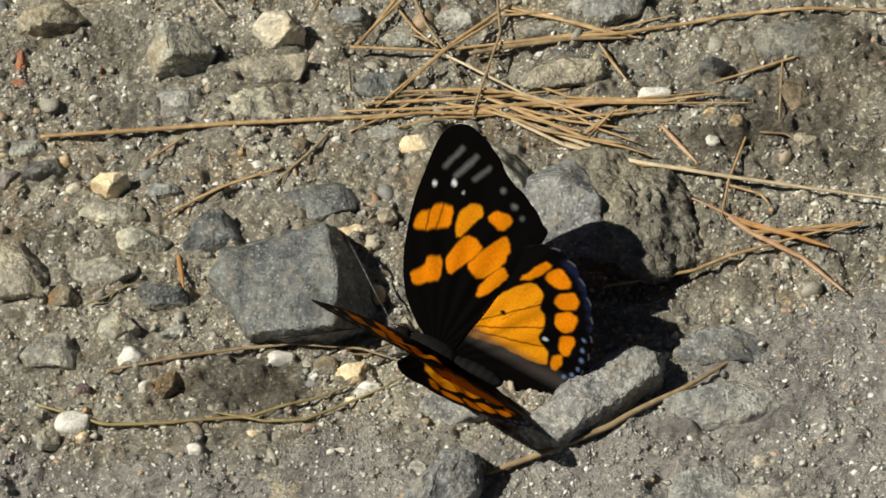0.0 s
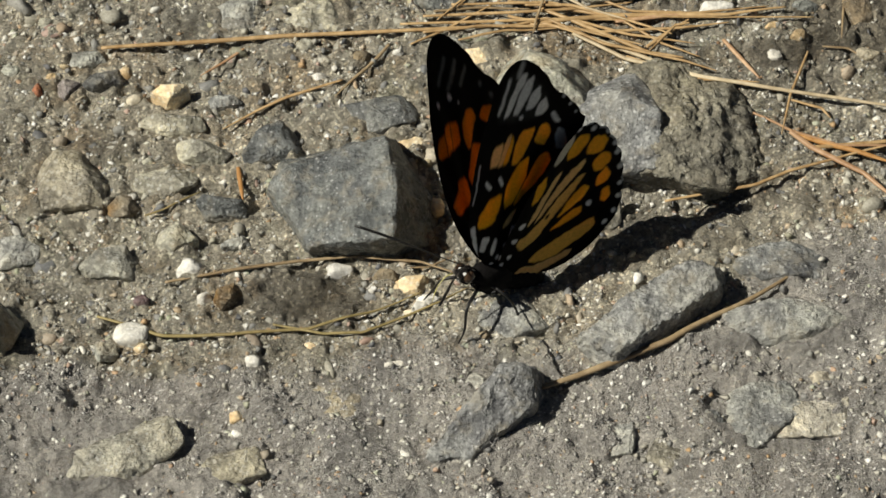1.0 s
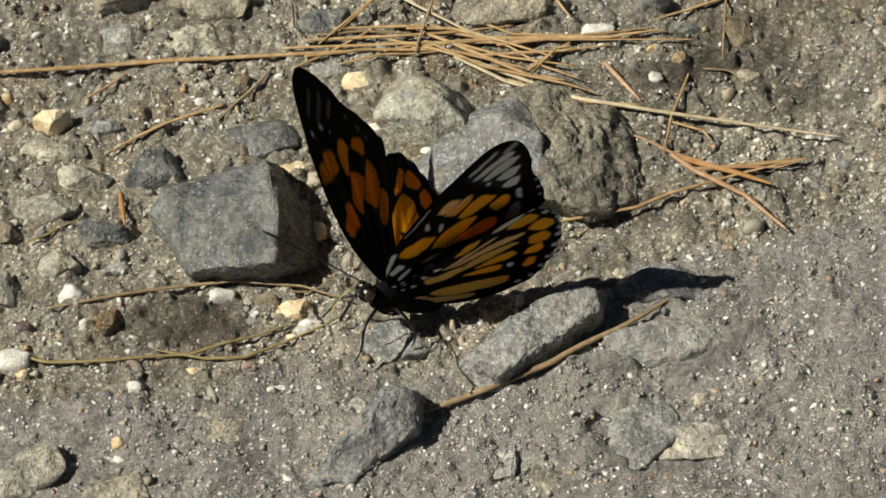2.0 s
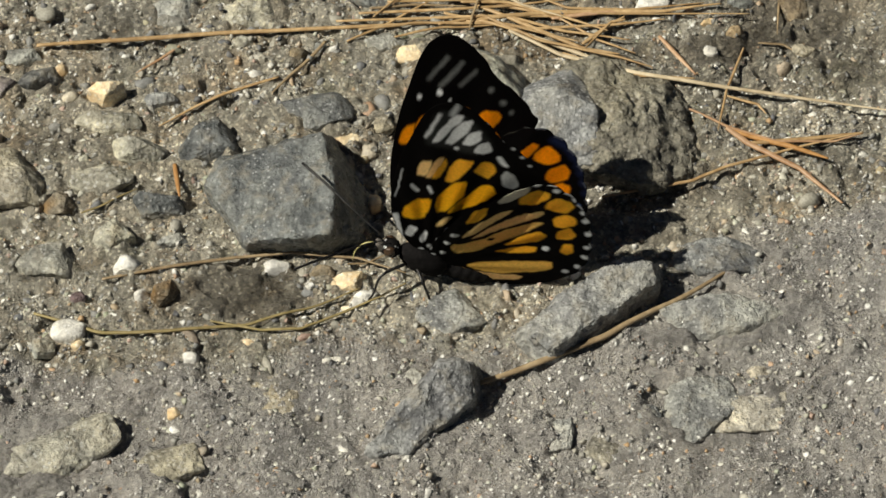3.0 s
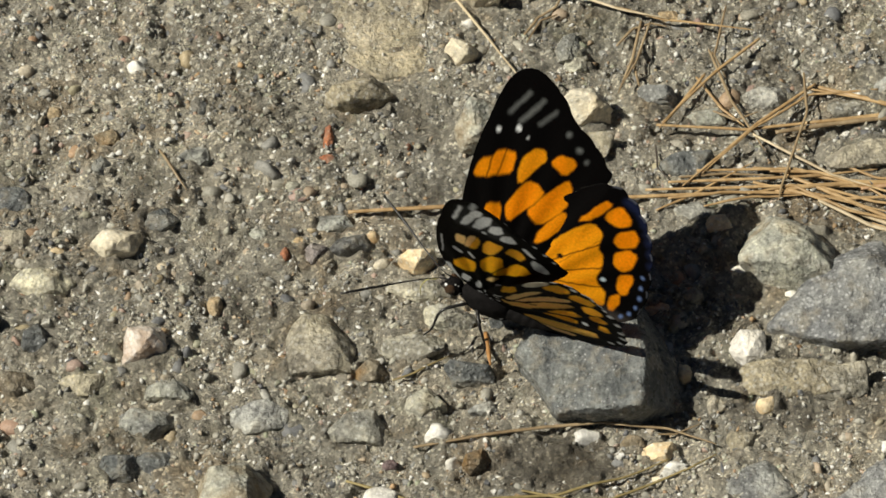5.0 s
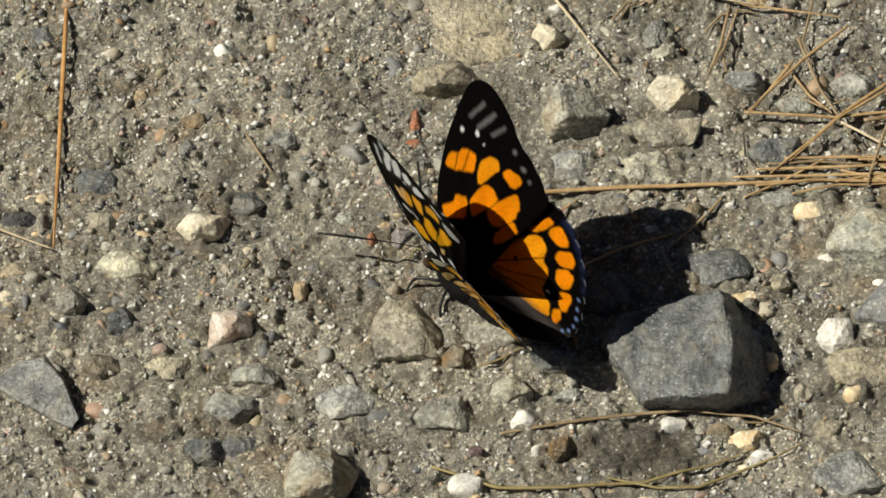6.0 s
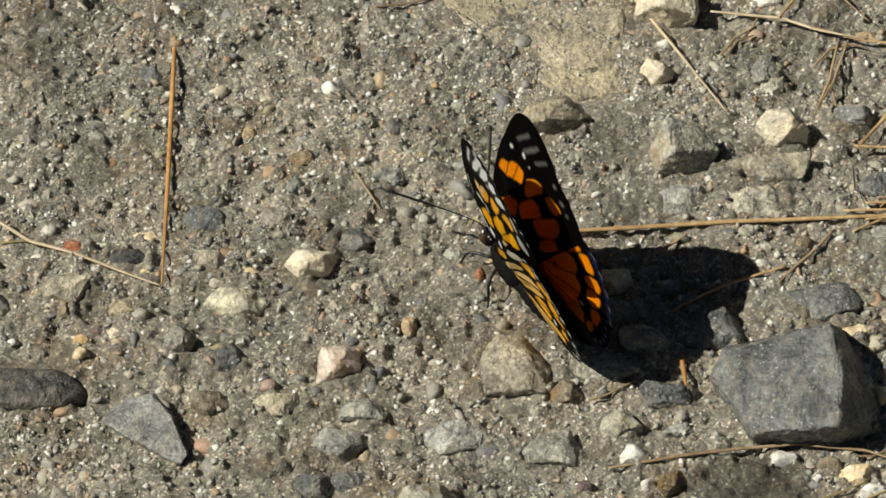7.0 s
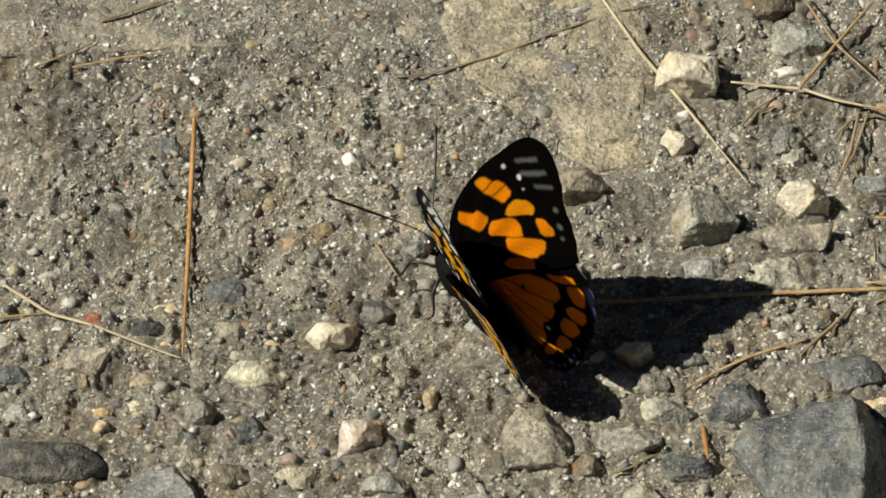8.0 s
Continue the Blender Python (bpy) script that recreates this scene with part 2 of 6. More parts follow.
ROCK = {
    "slate": rock("dark_slate", (0.1, 0.108, 0.111), (0.235, 0.247, 0.249), (0.55, 0.55, 0.55), 0.13, rough=0.5, even=0.75),
    "grey": rock("grey_stone", (0.2, 0.202, 0.198), (0.48, 0.48, 0.457), (0.6, 0.6, 0.57), 0.18),
    "palegrey": rock("pale_grey_stone", (0.32, 0.32, 0.312), (0.55, 0.55, 0.532), (0.6, 0.6, 0.58), 0.14),
    "bluegrey": rock("blue_grey_stone", (0.15, 0.16, 0.17), (0.26, 0.275, 0.285), (0.45, 0.45, 0.46), 0.1),
    "pale": rock("pale_greenish_stone", (0.3, 0.305, 0.275), (0.64, 0.64, 0.575), (0.65, 0.63, 0.58), 0.2, stain=(0.36, 0.24, 0.1)),
    "speck": rock("speckled_stone", (0.17, 0.17, 0.153), (0.6, 0.59, 0.535), (0.62, 0.61, 0.57), 0.25),
    "ochre": rock("ochre_quartz", (0.74, 0.54, 0.3), (0.95, 0.82, 0.58), (0.9, 0.86, 0.74), 0.22, stain=(0.5, 0.26, 0.06), clean=0.8),
    "cream": rock("cream_quartz", (0.62, 0.54, 0.4), (0.85, 0.78, 0.62), (0.9, 0.87, 0.8), 0.15, stain=(0.66, 0.5, 0.28), clean=0.8),
    "white": rock("white_quartz", (0.62, 0.59, 0.53), (0.86, 0.84, 0.79), (0.85, 0.84, 0.82), 0.15, clean=0.8),
    "brown": rock("brown_stone", (0.12, 0.1, 0.075), (0.3, 0.25, 0.18), (0.5, 0.44, 0.35), 0.15, stain=(0.36, 0.2, 0.06)),
    "dark": rock("black_slate", (0.045, 0.047, 0.053), (0.13, 0.135, 0.145), (0.4, 0.4, 0.42), 0.07, rough=0.5),
    "purple": rock("purple_brown_stone", (0.13, 0.09, 0.095), (0.24, 0.17, 0.17), (0.4, 0.34, 0.33), 0.1),
    "red": rock("brick_red_stone", (0.3, 0.1, 0.05), (0.45, 0.2, 0.12), (0.5, 0.4, 0.33), 0.1),
    "tan": rock("tan_stone", (0.42, 0.32, 0.2), (0.66, 0.52, 0.35), (0.6, 0.52, 0.4), 0.1),
    "beige": rock("beige_stone", (0.38, 0.34, 0.265), (0.6, 0.54, 0.43), (0.62, 0.58, 0.5), 0.18),
    "pinkgrey": rock("pinkish_grey_stone", (0.26, 0.22, 0.21), (0.42, 0.37, 0.35), (0.6, 0.55, 0.52), 0.15),
    "pinkwhite": rock("pink_white_quartz", (0.55, 0.42, 0.32), (0.82, 0.74, 0.66), (0.9, 0.88, 0.86), 0.35, rough=0.4, stain=(0.42, 0.24, 0.12), clean=0.8),
    "boulder": rock("boulder_rock", (0.11, 0.115, 0.126), (0.29, 0.297, 0.308), (0.6, 0.6, 0.6), 0.2, even=0.85),
    "slab": rock("blue_grey_slab", (0.19, 0.194, 0.197), (0.37, 0.374, 0.374), (0.58, 0.58, 0.58), 0.14, even=0.85),
    "cakedrock": rock("soil_caked_rock", (0.15, 0.142, 0.118), (0.36, 0.34, 0.28), (0.5, 0.48, 0.42), 0.2, stain=(0.24, 0.21, 0.15), even=0.6),
    "pinkbeige": rock("pinkish_beige_rock", (0.28, 0.25, 0.2), (0.48, 0.42, 0.34), (0.5, 0.47, 0.4), 0.2, stain=(0.27, 0.25, 0.18)),
    "soil": rock("soil_caked_stone", (0.23, 0.21, 0.165), (0.46, 0.42, 0.34), (0.55, 0.52, 0.45), 0.28),
}
SAYS = {
    "slate": "dark blue-grey slate", "grey": "rough grey stone", "palegrey": "smooth pale grey stone", "bluegrey": "flat blue-grey stone",
    "pale": "pale greenish-grey stone with rusty stains", "speck": "black and white speckled stone", "ochre": "rough ochre-yellow quartz",
    "cream": "cream-coloured quartz", "white": "white quartz", "brown": "brown stone with ochre stains", "dark": "near-black slate",
    "purple": "purplish brown stone", "red": "brick-red stone", "tan": "tan-coloured stone", "beige": "beige stone",
    "pinkgrey": "pinkish grey stone", "pinkwhite": "glinting pinkish-white quartz", "soil": "stone caked with sandy soil",
}
STRAW = {
    "straw": straw_material("dry_straw", (0.34, 0.21, 0.09), (0.62, 0.44, 0.23)),
    "brownstraw": straw_material("brown_needle", (0.22, 0.155, 0.085), (0.42, 0.32, 0.19)),
    "pinkstraw": straw_material("reddish_needle", (0.36, 0.2, 0.1), (0.6, 0.4, 0.24)),
    "pale": straw_material("bleached_straw", (0.5, 0.4, 0.25), (0.75, 0.64, 0.45)),
    "olive": straw_material("olive_needle", (0.2, 0.16, 0.06), (0.4, 0.32, 0.15)),
    "orange": straw_material("orange_needle", (0.36, 0.17, 0.05), (0.6, 0.34, 0.13)),
    "dark": straw_material("black_rootlet", (0.04, 0.03, 0.025), (0.1, 0.08, 0.06)),
}


# ---- noise helpers for the relief ----
TABLES = {}


def lattice(x, y, size, seed):
    """Smooth random heights between -1 and 1 with a mesh width of size metres."""
    if seed not in TABLES:
        TABLES[seed] = np.random.RandomState(seed).uniform(-1, 1, (256, 256))
    r = TABLES[seed]
    u, v = np.asarray(x) / size, np.asarray(y) / size
    i, j = np.floor(u).astype(int), np.floor(v).astype(int)
    a, b = u - i, v - j
    a, b = a * a * (3 - 2 * a), b * b * (3 - 2 * b)
    g = lambda p, q: r[p % 256, q % 256]
    return (g(i, j) * (1 - a) + g(i + 1, j) * a) * (1 - b) + (g(i, j + 1) * (1 - a) + g(i + 1, j + 1) * a) * b


# darker patches of soil: middle, half sizes in mm, strength
DARK_SOIL = ((66.7, 43.6, 10, 9, 0.85), (74.3, 52.5, 9, 9, 0.6), (74.9, 36.8, 8, 6, 0.5), (34.0, 6.3, 16, 6, 0.35), (57.3, 35.2, 12, 8, 0.4), (16.8, 3.4, 8, 5, 0.6), (-112.2, 88.4, 24, 8, 0.28), (-130.5, 78.8, 10, 10, 0.25), (56.5, 38.0, 11, 4.5, 0.9), (66, 50, 9, 9, 0.6), (-16.5, -7.3, 11, 5.5, 0.8), (-45, 22, 11, 4, 0.5), (-60, 19, 8, 5, 0.35), (52, 12, 10, 5, 0.3))


# hollow under the edge of the boulder: middle, half sizes, depth in mm
DIPS = ((34.0, 10.6, 14, 3.2, 3.4),)


# soil worn flat round the bedded rocks: middle and half sizes in mm
FLATS = ((-44, 74, 9, 11), (-52, 93, 20, 14), (-110, 102, 48, 10.5))


def crust_at(x, y):
    """How far the hard grey crust covers the soil: it fills the near edge and the right of the track."""
    w = 0.006 * lattice(x, y, 0.014, 5) + 0.003 * lattice(x, y, 0.005, 6)
    edge = -0.0185 + 0.55 * np.clip(np.asarray(x) - 0.018, 0, 0.06)
    here = np.clip((0.32 - np.hypot(x, y) + 0.05 * lattice(x, y, 0.06, 16)) / 0.08, 0, 1)
    return here * np.clip((edge + w - y) / 0.007 + 0.5, 0, 1)


def dark_soil_at(x, y):
    """How much darker the soil is coloured in a few ragged patches."""
    k = np.zeros(np.shape(x))
    for cx, cy, rx, ry, most in DARK_SOIL:
        d = np.hypot((x - cx * MM) / (rx * MM), (y - cy * MM) / (ry * MM)) + 0.35 * lattice(x, y, 0.006, 14) + 0.2 * lattice(x, y, 0.002, 15)
        k = np.maximum(k, most * np.clip((1.15 - d) / 0.4, 0, 1))
    return k


def soil_height(x, y):
    c = crust_at(x, y)
    h = 0.0011 * lattice(x, y, 0.031, 1) + 0.001 * lattice(x, y, 0.011, 2) + (1 - 0.6 * c) * (0.0011 * np.abs(lattice(x, y, 0.0052, 3)) + 0.0008 * np.abs(lattice(x + 0.3 * y, y, 0.0027, 12)))
    h = h + (1 - 0.25 * c) * (0.0006 * lattice(x, y - 0.2 * x, 0.0015, 4) + 0.00042 * lattice(x, y, 0.0008, 7))
    ridge = lattice(x - 0.5 * y, y + 0.5 * x, 0.013, 8)
    h = h + c * (0.0003 + 0.0014 * np.abs(ridge) + 0.0026 * np.clip(lattice(x + 0.6 * y, y - 0.2 * x, 0.0075, 9) - 0.1, 0, 0.6))
    for cx, cy, rx, ry in FLATS:
        k = np.clip((1.25 - np.hypot((x - cx * MM) / (rx * MM), (y - cy * MM) / (ry * MM)) + 0.25 * lattice(x, y, 0.006, 14)) / 0.4, 0, 1)
        h = h * (1 - 0.7 * k) + 0.0003 * k
    for cx, cy, rx, ry, deep in DIPS:
        d = np.hypot((x - cx * MM) / (rx * MM), (y - cy * MM) / (ry * MM))
        h = h - deep * MM * np.clip(1.4 - d, 0, 1)
    return h


# ---- ground ----
def fan_out(lo, hi, step, far):
    mid = np.arange(lo, hi + step / 2, step)
    out = step * np.cumsum(1.22 ** np.arange(1, 200))
    out = out[out < far]
    return np.concatenate([lo - out[::-1], mid, hi + out])


def ground():
    xs, ys = fan_out(-0.148, 0.1, 0.00036, 400), fan_out(-0.066, 0.112, 0.00036, 400)
    x, y = np.meshgrid(xs, ys)
    z = soil_height(x, y)
    # soil heaped unevenly against the stones
    clump = lattice(x, y, 0.0032, 31) + 0.6 * lattice(x, y, 0.0014, 32)
    for cx, cy, rx, ry, turn, up in RIMS:
        most = 1.9 * max(rx, ry)
        i0, i1 = np.searchsorted(ys, (cy - most, cy + most))
        j0, j1 = np.searchsorted(xs, (cx - most, cx + most))
        u, v = x[i0:i1, j0:j1] - cx, y[i0:i1, j0:j1] - cy
        u, v = u * math.cos(turn) + v * math.sin(turn), v * math.cos(turn) - u * math.sin(turn)
        d = np.hypot(u / rx, v / ry)
        z[i0:i1, j0:j1] += min(0.34 * up, 0.0011) * np.exp(-((d - 0.9) / 0.3) ** 2) * np.clip(0.45 + 0.75 * clump[i0:i1, j0:j1], 0, 1.2)
    away = np.maximum(np.abs(x), np.abs(y))
    z *= np.clip(1.5 - away / 0.4, 0.1, 1)
    nx, ny = len(xs), len(ys)
    k = np.arange(nx * ny).reshape(ny, nx)
    faces = np.stack([k[:-1, :-1], k[:-1, 1:], k[1:, 1:], k[1:, :-1]], -1).reshape(-1, 4)
    me = bpy.data.meshes.new("ground")
    me.vertices.add(nx * ny)
    me.vertices.foreach_set("co", np.stack([x, y, z], -1).ravel())
    me.loops.add(faces.size)
    me.loops.foreach_set("vertex_index", faces.ravel())
    me.polygons.add(len(faces))
    me.polygons.foreach_set("loop_start", np.arange(0, faces.size, 4))
    me.update(calc_edges=True)
    me.polygons.foreach_set("use_smooth", np.ones(len(faces), bool))
    at = me.attributes.new("crust", "FLOAT", "POINT")
    at.data.foreach_set("value", crust_at(x, y).ravel())
    at = me.attributes.new("dark_soil", "FLOAT", "POINT")
    at.data.foreach_set("value", dark_soil_at(x, y).ravel())
    me.materials.append(ground_material())
    tagged(new("ground", me), "gritty grey-brown sandy soil with a hard grey crust", "ground", kind="structure")


def part(name, bm, material, parent, label="", smooth=True):
    me = bpy.data.meshes.new(name)
    bm.to_mesh(me)
    bm.free()
    me.materials.append(material)
    if smooth:
        me.polygons.foreach_set("use_smooth", [True] * len(me.polygons))
    ob = new(name, me)
    ob.parent = parent
    return tagged(ob, label)


# ---- stones ----
def roughen(bm, seed, amount, size):
    """Chips, pits and ridges along the normals."""
    off = Vector((seed * 3.1, seed * 1.7, seed * 0.9))
    bm.normal_update()
    moves = []
    for v in bm.verts:
        p = v.co / size + off
        d = 0.9 * noise.noise(p) + 0.75 * (0.4 - abs(noise.noise(p * 1.9))) + 0.45 * noise.noise(p * 4.3) + 0.3 * noise.noise(p * 9.1)
        moves.append(v.normal * d * amount)
    for v, d in zip(bm.verts, moves):
        v.co += d


def hull(points, seed, bevel, cuts, amount, size):
    bm = bmesh.new()
    for p in points:
        bm.verts.new(p)
    r = bmesh.ops.convex_hull(bm, input=bm.verts)
    bmesh.ops.delete(bm, geom=list({g for g in r["geom_interior"] + r["geom_unused"] if isinstance(g, bmesh.types.BMVert)}), context="VERTS")
    bmesh.ops.dissolve_limit(bm, angle_limit=radians(9), verts=bm.verts, edges=bm.edges)
    bmesh.ops.bevel(bm, geom=list(bm.edges), offset=bevel, segments=2, profile=0.6, affect="EDGES", clamp_overlap=True)
    bmesh.ops.triangulate(bm, faces=bm.faces)
    for _ in range(cuts):
        long = [e for e in bm.edges if e.calc_length() > size * 0.22]
        if not long:
            break
        bmesh.ops.subdivide_edges(bm, edges=long, cuts=1)
        bmesh.ops.triangulate(bm, faces=bm.faces)
    roughen(bm, seed, amount, size)
    return bm


def settle(bm, x, y, z, label, mat, group, name):
    me = bpy.data.meshes.new(name)
    bm.to_mesh(me)
    bm.free()
    me.materials.append(ROCK[mat])
    me.polygons.foreach_set("use_smooth", [True] * len(me.polygons))
    ob = new(name, me)
    ob.location = (x, y, z)
    return tagged(ob, label, "pebble" if name == "pebble" else "stone", group)


RIMS = []


def stone(x, y, w, d, h, turn, mat, seed, kind):
    """A stone at x, y (mm), w wide, d deep, h proud of the soil; kind a: angular, r: rounded."""
    rnd = random.Random(seed * 7 + 1)
    x, y, w, d, h = x * MM, y * MM, w * MM * 1.1, d * MM * 1.1, h * MM
    small = max(w, d)
    sunk = h * 0.6 + 0.0006
    top, low = h, -sunk
    mid, half = (top + low) / 2, (top - low) / 2
    RIMS.append((x, y, w / 2, d / 2, radians(turn), h))
    spin = Matrix.Rotation(radians(turn), 3, "Z")
    if kind == "r" or small < 0.004:
        bm = bmesh.new()
        bmesh.ops.create_icosphere(bm, subdivisions=3, radius=1)
        flats = [(Vector((rnd.gauss(0, 1), rnd.gauss(0, 1), rnd.gauss(0, 1))).normalized(), rnd.uniform(0.62, 0.85)) for _ in range(8)]
        for v in bm.verts:
            for way, most in flats:
                over = v.co.dot(way) - most
                if over > 0:
                    v.co -= way * over * 0.9
            k = 1.06 + 0.2 * noise.noise(v.co * 1.5 + Vector((seed, 0, 0)))
            v.co = spin @ Vector((v.co.x * w / 2 * k, v.co.y * d / 2 * k, mid + v.co.z * half * k))
        roughen(bm, seed, small * 0.008, small * 0.3)
    else:
        # a broken block: corners on a squarish shell, one side pushed in, the top tilted
        pts, many = [], 15
        lean, cut = rnd.uniform(0, 6.28), rnd.uniform(0, 6.28)
        for i in range(many):
            a = i * 2.39996 + rnd.uniform(-0.5, 0.5)
            c = 1 - 2 * (i + 0.5) / many
            s = math.sqrt(1 - c * c)
            p = [s * math.cos(a), s * math.sin(a), c]
            big = max(abs(q) for q in p)
            k = (1 / big) ** 0.5 * rnd.uniform(0.78, 1.08)
            k *= 1 - 0.16 * max(0, math.cos(a - cut)) ** 2
            up = min(0.92, p[2] * k) * (1 + 0.22 * math.cos(a - lean) * s)
            pts.append(spin @ Vector((p[0] * k * w / 2, p[1] * k * d / 2, mid + half * max(-1.1, min(1.1, up)))))
        bm = hull(pts, seed, small * 0.022, 4, small * 0.026, small * 0.26)
    z = float(soil_height(x, y)) * 0.6
    size = "large " if small > 0.013 else "small " if small < 0.0045 else ""
    name = "pebble" if small < 0.007 else "stone"
    where = " half sunk in the soil" if h < 0.45 * min(w, d) else " lying on gritty soil"
    say = size + SAYS[mat]
    if name == "pebble":
        say = say.replace("stone", "pebble") if "stone" in say else say + " pebble"
    return settle(bm, x, y, z, say + where, mat, name + "s on the soil", name)


def block(points, seed, mat, label, bevel=0.35, rough=0.42):
    """A larger broken stone given by its corners in mm."""
    c = [sum(p[i] for p in points) / len(points) for i in range(2)]
    pts = [Vector(((p[0] - c[0]) * MM, (p[1] - c[1]) * MM, p[2] * MM)) for p in points]
    bm = hull(pts, seed, bevel * MM, 5, rough * MM * 1.3, 0.0035)
    roughen(bm, seed + 40, rough * MM * 1.5, 0.009)
    return settle(bm, c[0] * MM, c[1] * MM, 0, label, mat, "", "stone")


block(((-22.3, 10.0, 4), (-19.4, 13.5, 5.2), (-13.1, 15.3, 6.3), (-5.0, 16.4, 8.5), (-3.1, 6.7, 9.5), (-3.7, -1.5, 7.5), (-15.8, -0.8, 4.5), (-23.3, 13.6, -3), (-16.5, 1.7, -3), (-3.1, 0.9, -3), (3.8, 4.4, -3), (4.0, 9.1, -3), (0.7, 18.1, -3), (-2.7, 23.0, -3), (-13.4, 22.6, -3), (-21.1, 20.5, -3)), 101, "slate", "large angular blue-grey slate block with flat top", rough=0.28)
block(((23.6, -16.8, 4.5), (28.7, -11.7, 5), (35.0, -7.1, 5.5), (40.0, -4.8, 6), (43.3, -6.0, 6), (43.8, -9.1, 6), (37.3, -12.4, 5.5), (29.7, -19.5, 5), (27.7, -19.8, 4.5), (23.0, -17.1, -3), (29.0, -21.2, -3), (37.6, -13.3, -3), (44.5, -10.1, -3), (46.0, -2.2, -3), (35.5, -2.1, -3), (24.3, -12.2, -3)), 102, "slab", "flat-topped grey stone slab set in the soil")
block(((15.1, 17.1, 1.5), (19.2, 15.2, 2.2), (24.7, 12.9, 4), (31.3, 12.4, 4.5), (36.4, 13.6, 4.6), (36.2, 21.5, 7.6), (30.4, 25.5, 7.8), (22.1, 24.7, 4.5), (26.7, 29.3, 4), (33.0, 33.0, 3), (15.6, 18.6, -3), (25.2, 14.6, -3), (36.6, 14.8, -3), (38.0, 30.0, -3), (31.9, 36.5, -3), (20.5, 29.0, -3)), 103, "boulder", "blue-grey wedge of rock jutting from a larger boulder", rough=0.2)
block(((31.0, 12.9, 4.3), (39.0, 11.2, 4), (43.4, 10.6, 2.8), (50.3, 15.1, 0.9), (50.6, 22.0, 1.6), (46.2, 26.1, 4), (39.3, 23.8, 6.2), (35.3, 24.9, 6.0), (36.8, 15.8, 6), (31.9, 34.1, 2.4), (38.8, 35.2, 2), (47.2, 32.4, 1.2), (31.3, 15.0, -3), (39.1, 13.6, -3), (43.6, 12.8, -3), (52.3, 14.5, -3), (53.5, 23.0, -3), (49.5, 34.0, -3), (38.8, 38.0, -3), (31.0, 36.5, -3)), 108, "cakedrock", "large rough grey-brown rock caked with soil", rough=0.6)
block(((12.2, -24.1, 8), (16.6, -24.5, 7), (17.4, -28.1, 4.5), (14.2, -31.3, 3.5), (7.7, -36.4, 2.5), (1.3, -36.3, 2), (6.1, -29.9, 5), (0.5, -33.8, -3), (9.4, -34.7, -3), (18.4, -26.0, -3), (18.2, -19.0, -3), (12.0, -18.0, -3)), 104, "slab", "broken grey stone with one ridged edge")
block(((-71, 97.5, 1.0), (-70, 110, 0.5), (-38, 110, 0.5), (-37, 89.6, 1.0), (-38.4, 77.6, 0.5), (-37.9, 67.4, 0.5), (-45, 65.8, 1.0), (-51.3, 70.3, 0.5), (-59, 77, 0.5), (-66, 85, 1.0), (-72.3, 98.2, -3), (-71.2, 111.5, -3), (-37.3, 111.5, -3), (-36.2, 89.9, -3), (-37.7, 77.2, -3), (-37.2, 66.3, -3), (-44.7, 64.6, -3), (-51.4, 69.4, -3), (-59.5, 76.5, -3), (-67, 85, -3), (-52, 88, 1.4), (-46, 76, 1.2)), 105, "pinkbeige", "flat pale beige rock flush with the soil", bevel=0.5, rough=0.34)
block(((-151.5, 112.7, 0.3), (-108.2, 116.3, 0.3), (-66.5, 109.8, 0.3), (-69.3, 94.9, 0.3), (-91.6, 97.4, 0.3), (-112.6, 93.8, 0.3), (-146.7, 90.2, 0.3), (-152.5, 116.2, -3), (-108.9, 119.8, -3), (-66.9, 113.2, -3), (-69.8, 98.3, -3), (-113.4, 97.2, -3), (-147.7, 93.5, -3)), 106, "pinkbeige", "broad flat pale rock flush with the soil", bevel=0.5, rough=0.34)
block(((-112.7, 2.1, 1.6), (-109.6, 5.8, 2.4), (-105.8, 6.3, 2.8), (-102.6, 2.7, 2.8), (-99.5, -4.0, 2.2), (-100.6, -5.4, 1.5), (-106.5, -2.0, 1.2), (-114.6, 6.1, -3), (-111.0, 11.1, -3), (-106.8, 11.9, -3), (-103.4, 8.1, -3), (-100.0, 0.3, -3), (-101.5, -2.6, -3), (-108.2, 0.7, -3)), 107, "slab", "smooth blue-grey wedge-shaped stone half sunk", bevel=1.0, rough=0.12)

stone(-22.2, 20.0, 10.0, 6.3, 4.5, 20, "slate", 1, "a")
stone(-5.6, 25.9, 13.7, 6.5, 2.1, -8, "slate", 2, "a")
stone(18.4, 29.8, 16.8, 12.0, 7.5, -15, "pale", 3, "a")
stone(-37.9, 29.6, 6.3, 4.5, 4.3, 5, "ochre", 4, "a")
stone(-43.3, 29.0, 3.0, 2.3, 2.2, 10, "cream", 5, "a")
stone(-37.1, 24.2, 10.2, 4.6, 2.5, 0, "speck", 6, "a")
stone(-32.3, 18.5, 8.0, 4.3, 3.0, -10, "pale", 7, "a")
stone(-38.1, 13.9, 10.4, 5.9, 2.3, 10, "speck", 8, "a")
stone(-52.2, 13.8, 12.1, 12.2, 3.2, 10, "soil", 9, "a")
stone(-29.3, 8.5, 7.9, 4.8, 3.6, 0, "slate", 10, "a")
stone(-35.8, 2.4, 6.3, 5.4, 3.5, 30, "pale", 11, "a")
stone(-45.8, -1.6, 9.2, 6.0, 2.6, 0, "grey", 12, "a")
stone(-33.7, -2.6, 4.3, 3.0, 2.3, 0, "white", 13, "r")
stone(-27.9, -7.5, 4.8, 3.2, 3.3, 20, "brown", 14, "a")
stone(-31.5, -7.6, 2.2, 1.8, 1.6, 10, "white", 15, "a")
stone(-40.5, -7.9, 2.4, 1.6, 1.2, 0, "purple", 16, "r")
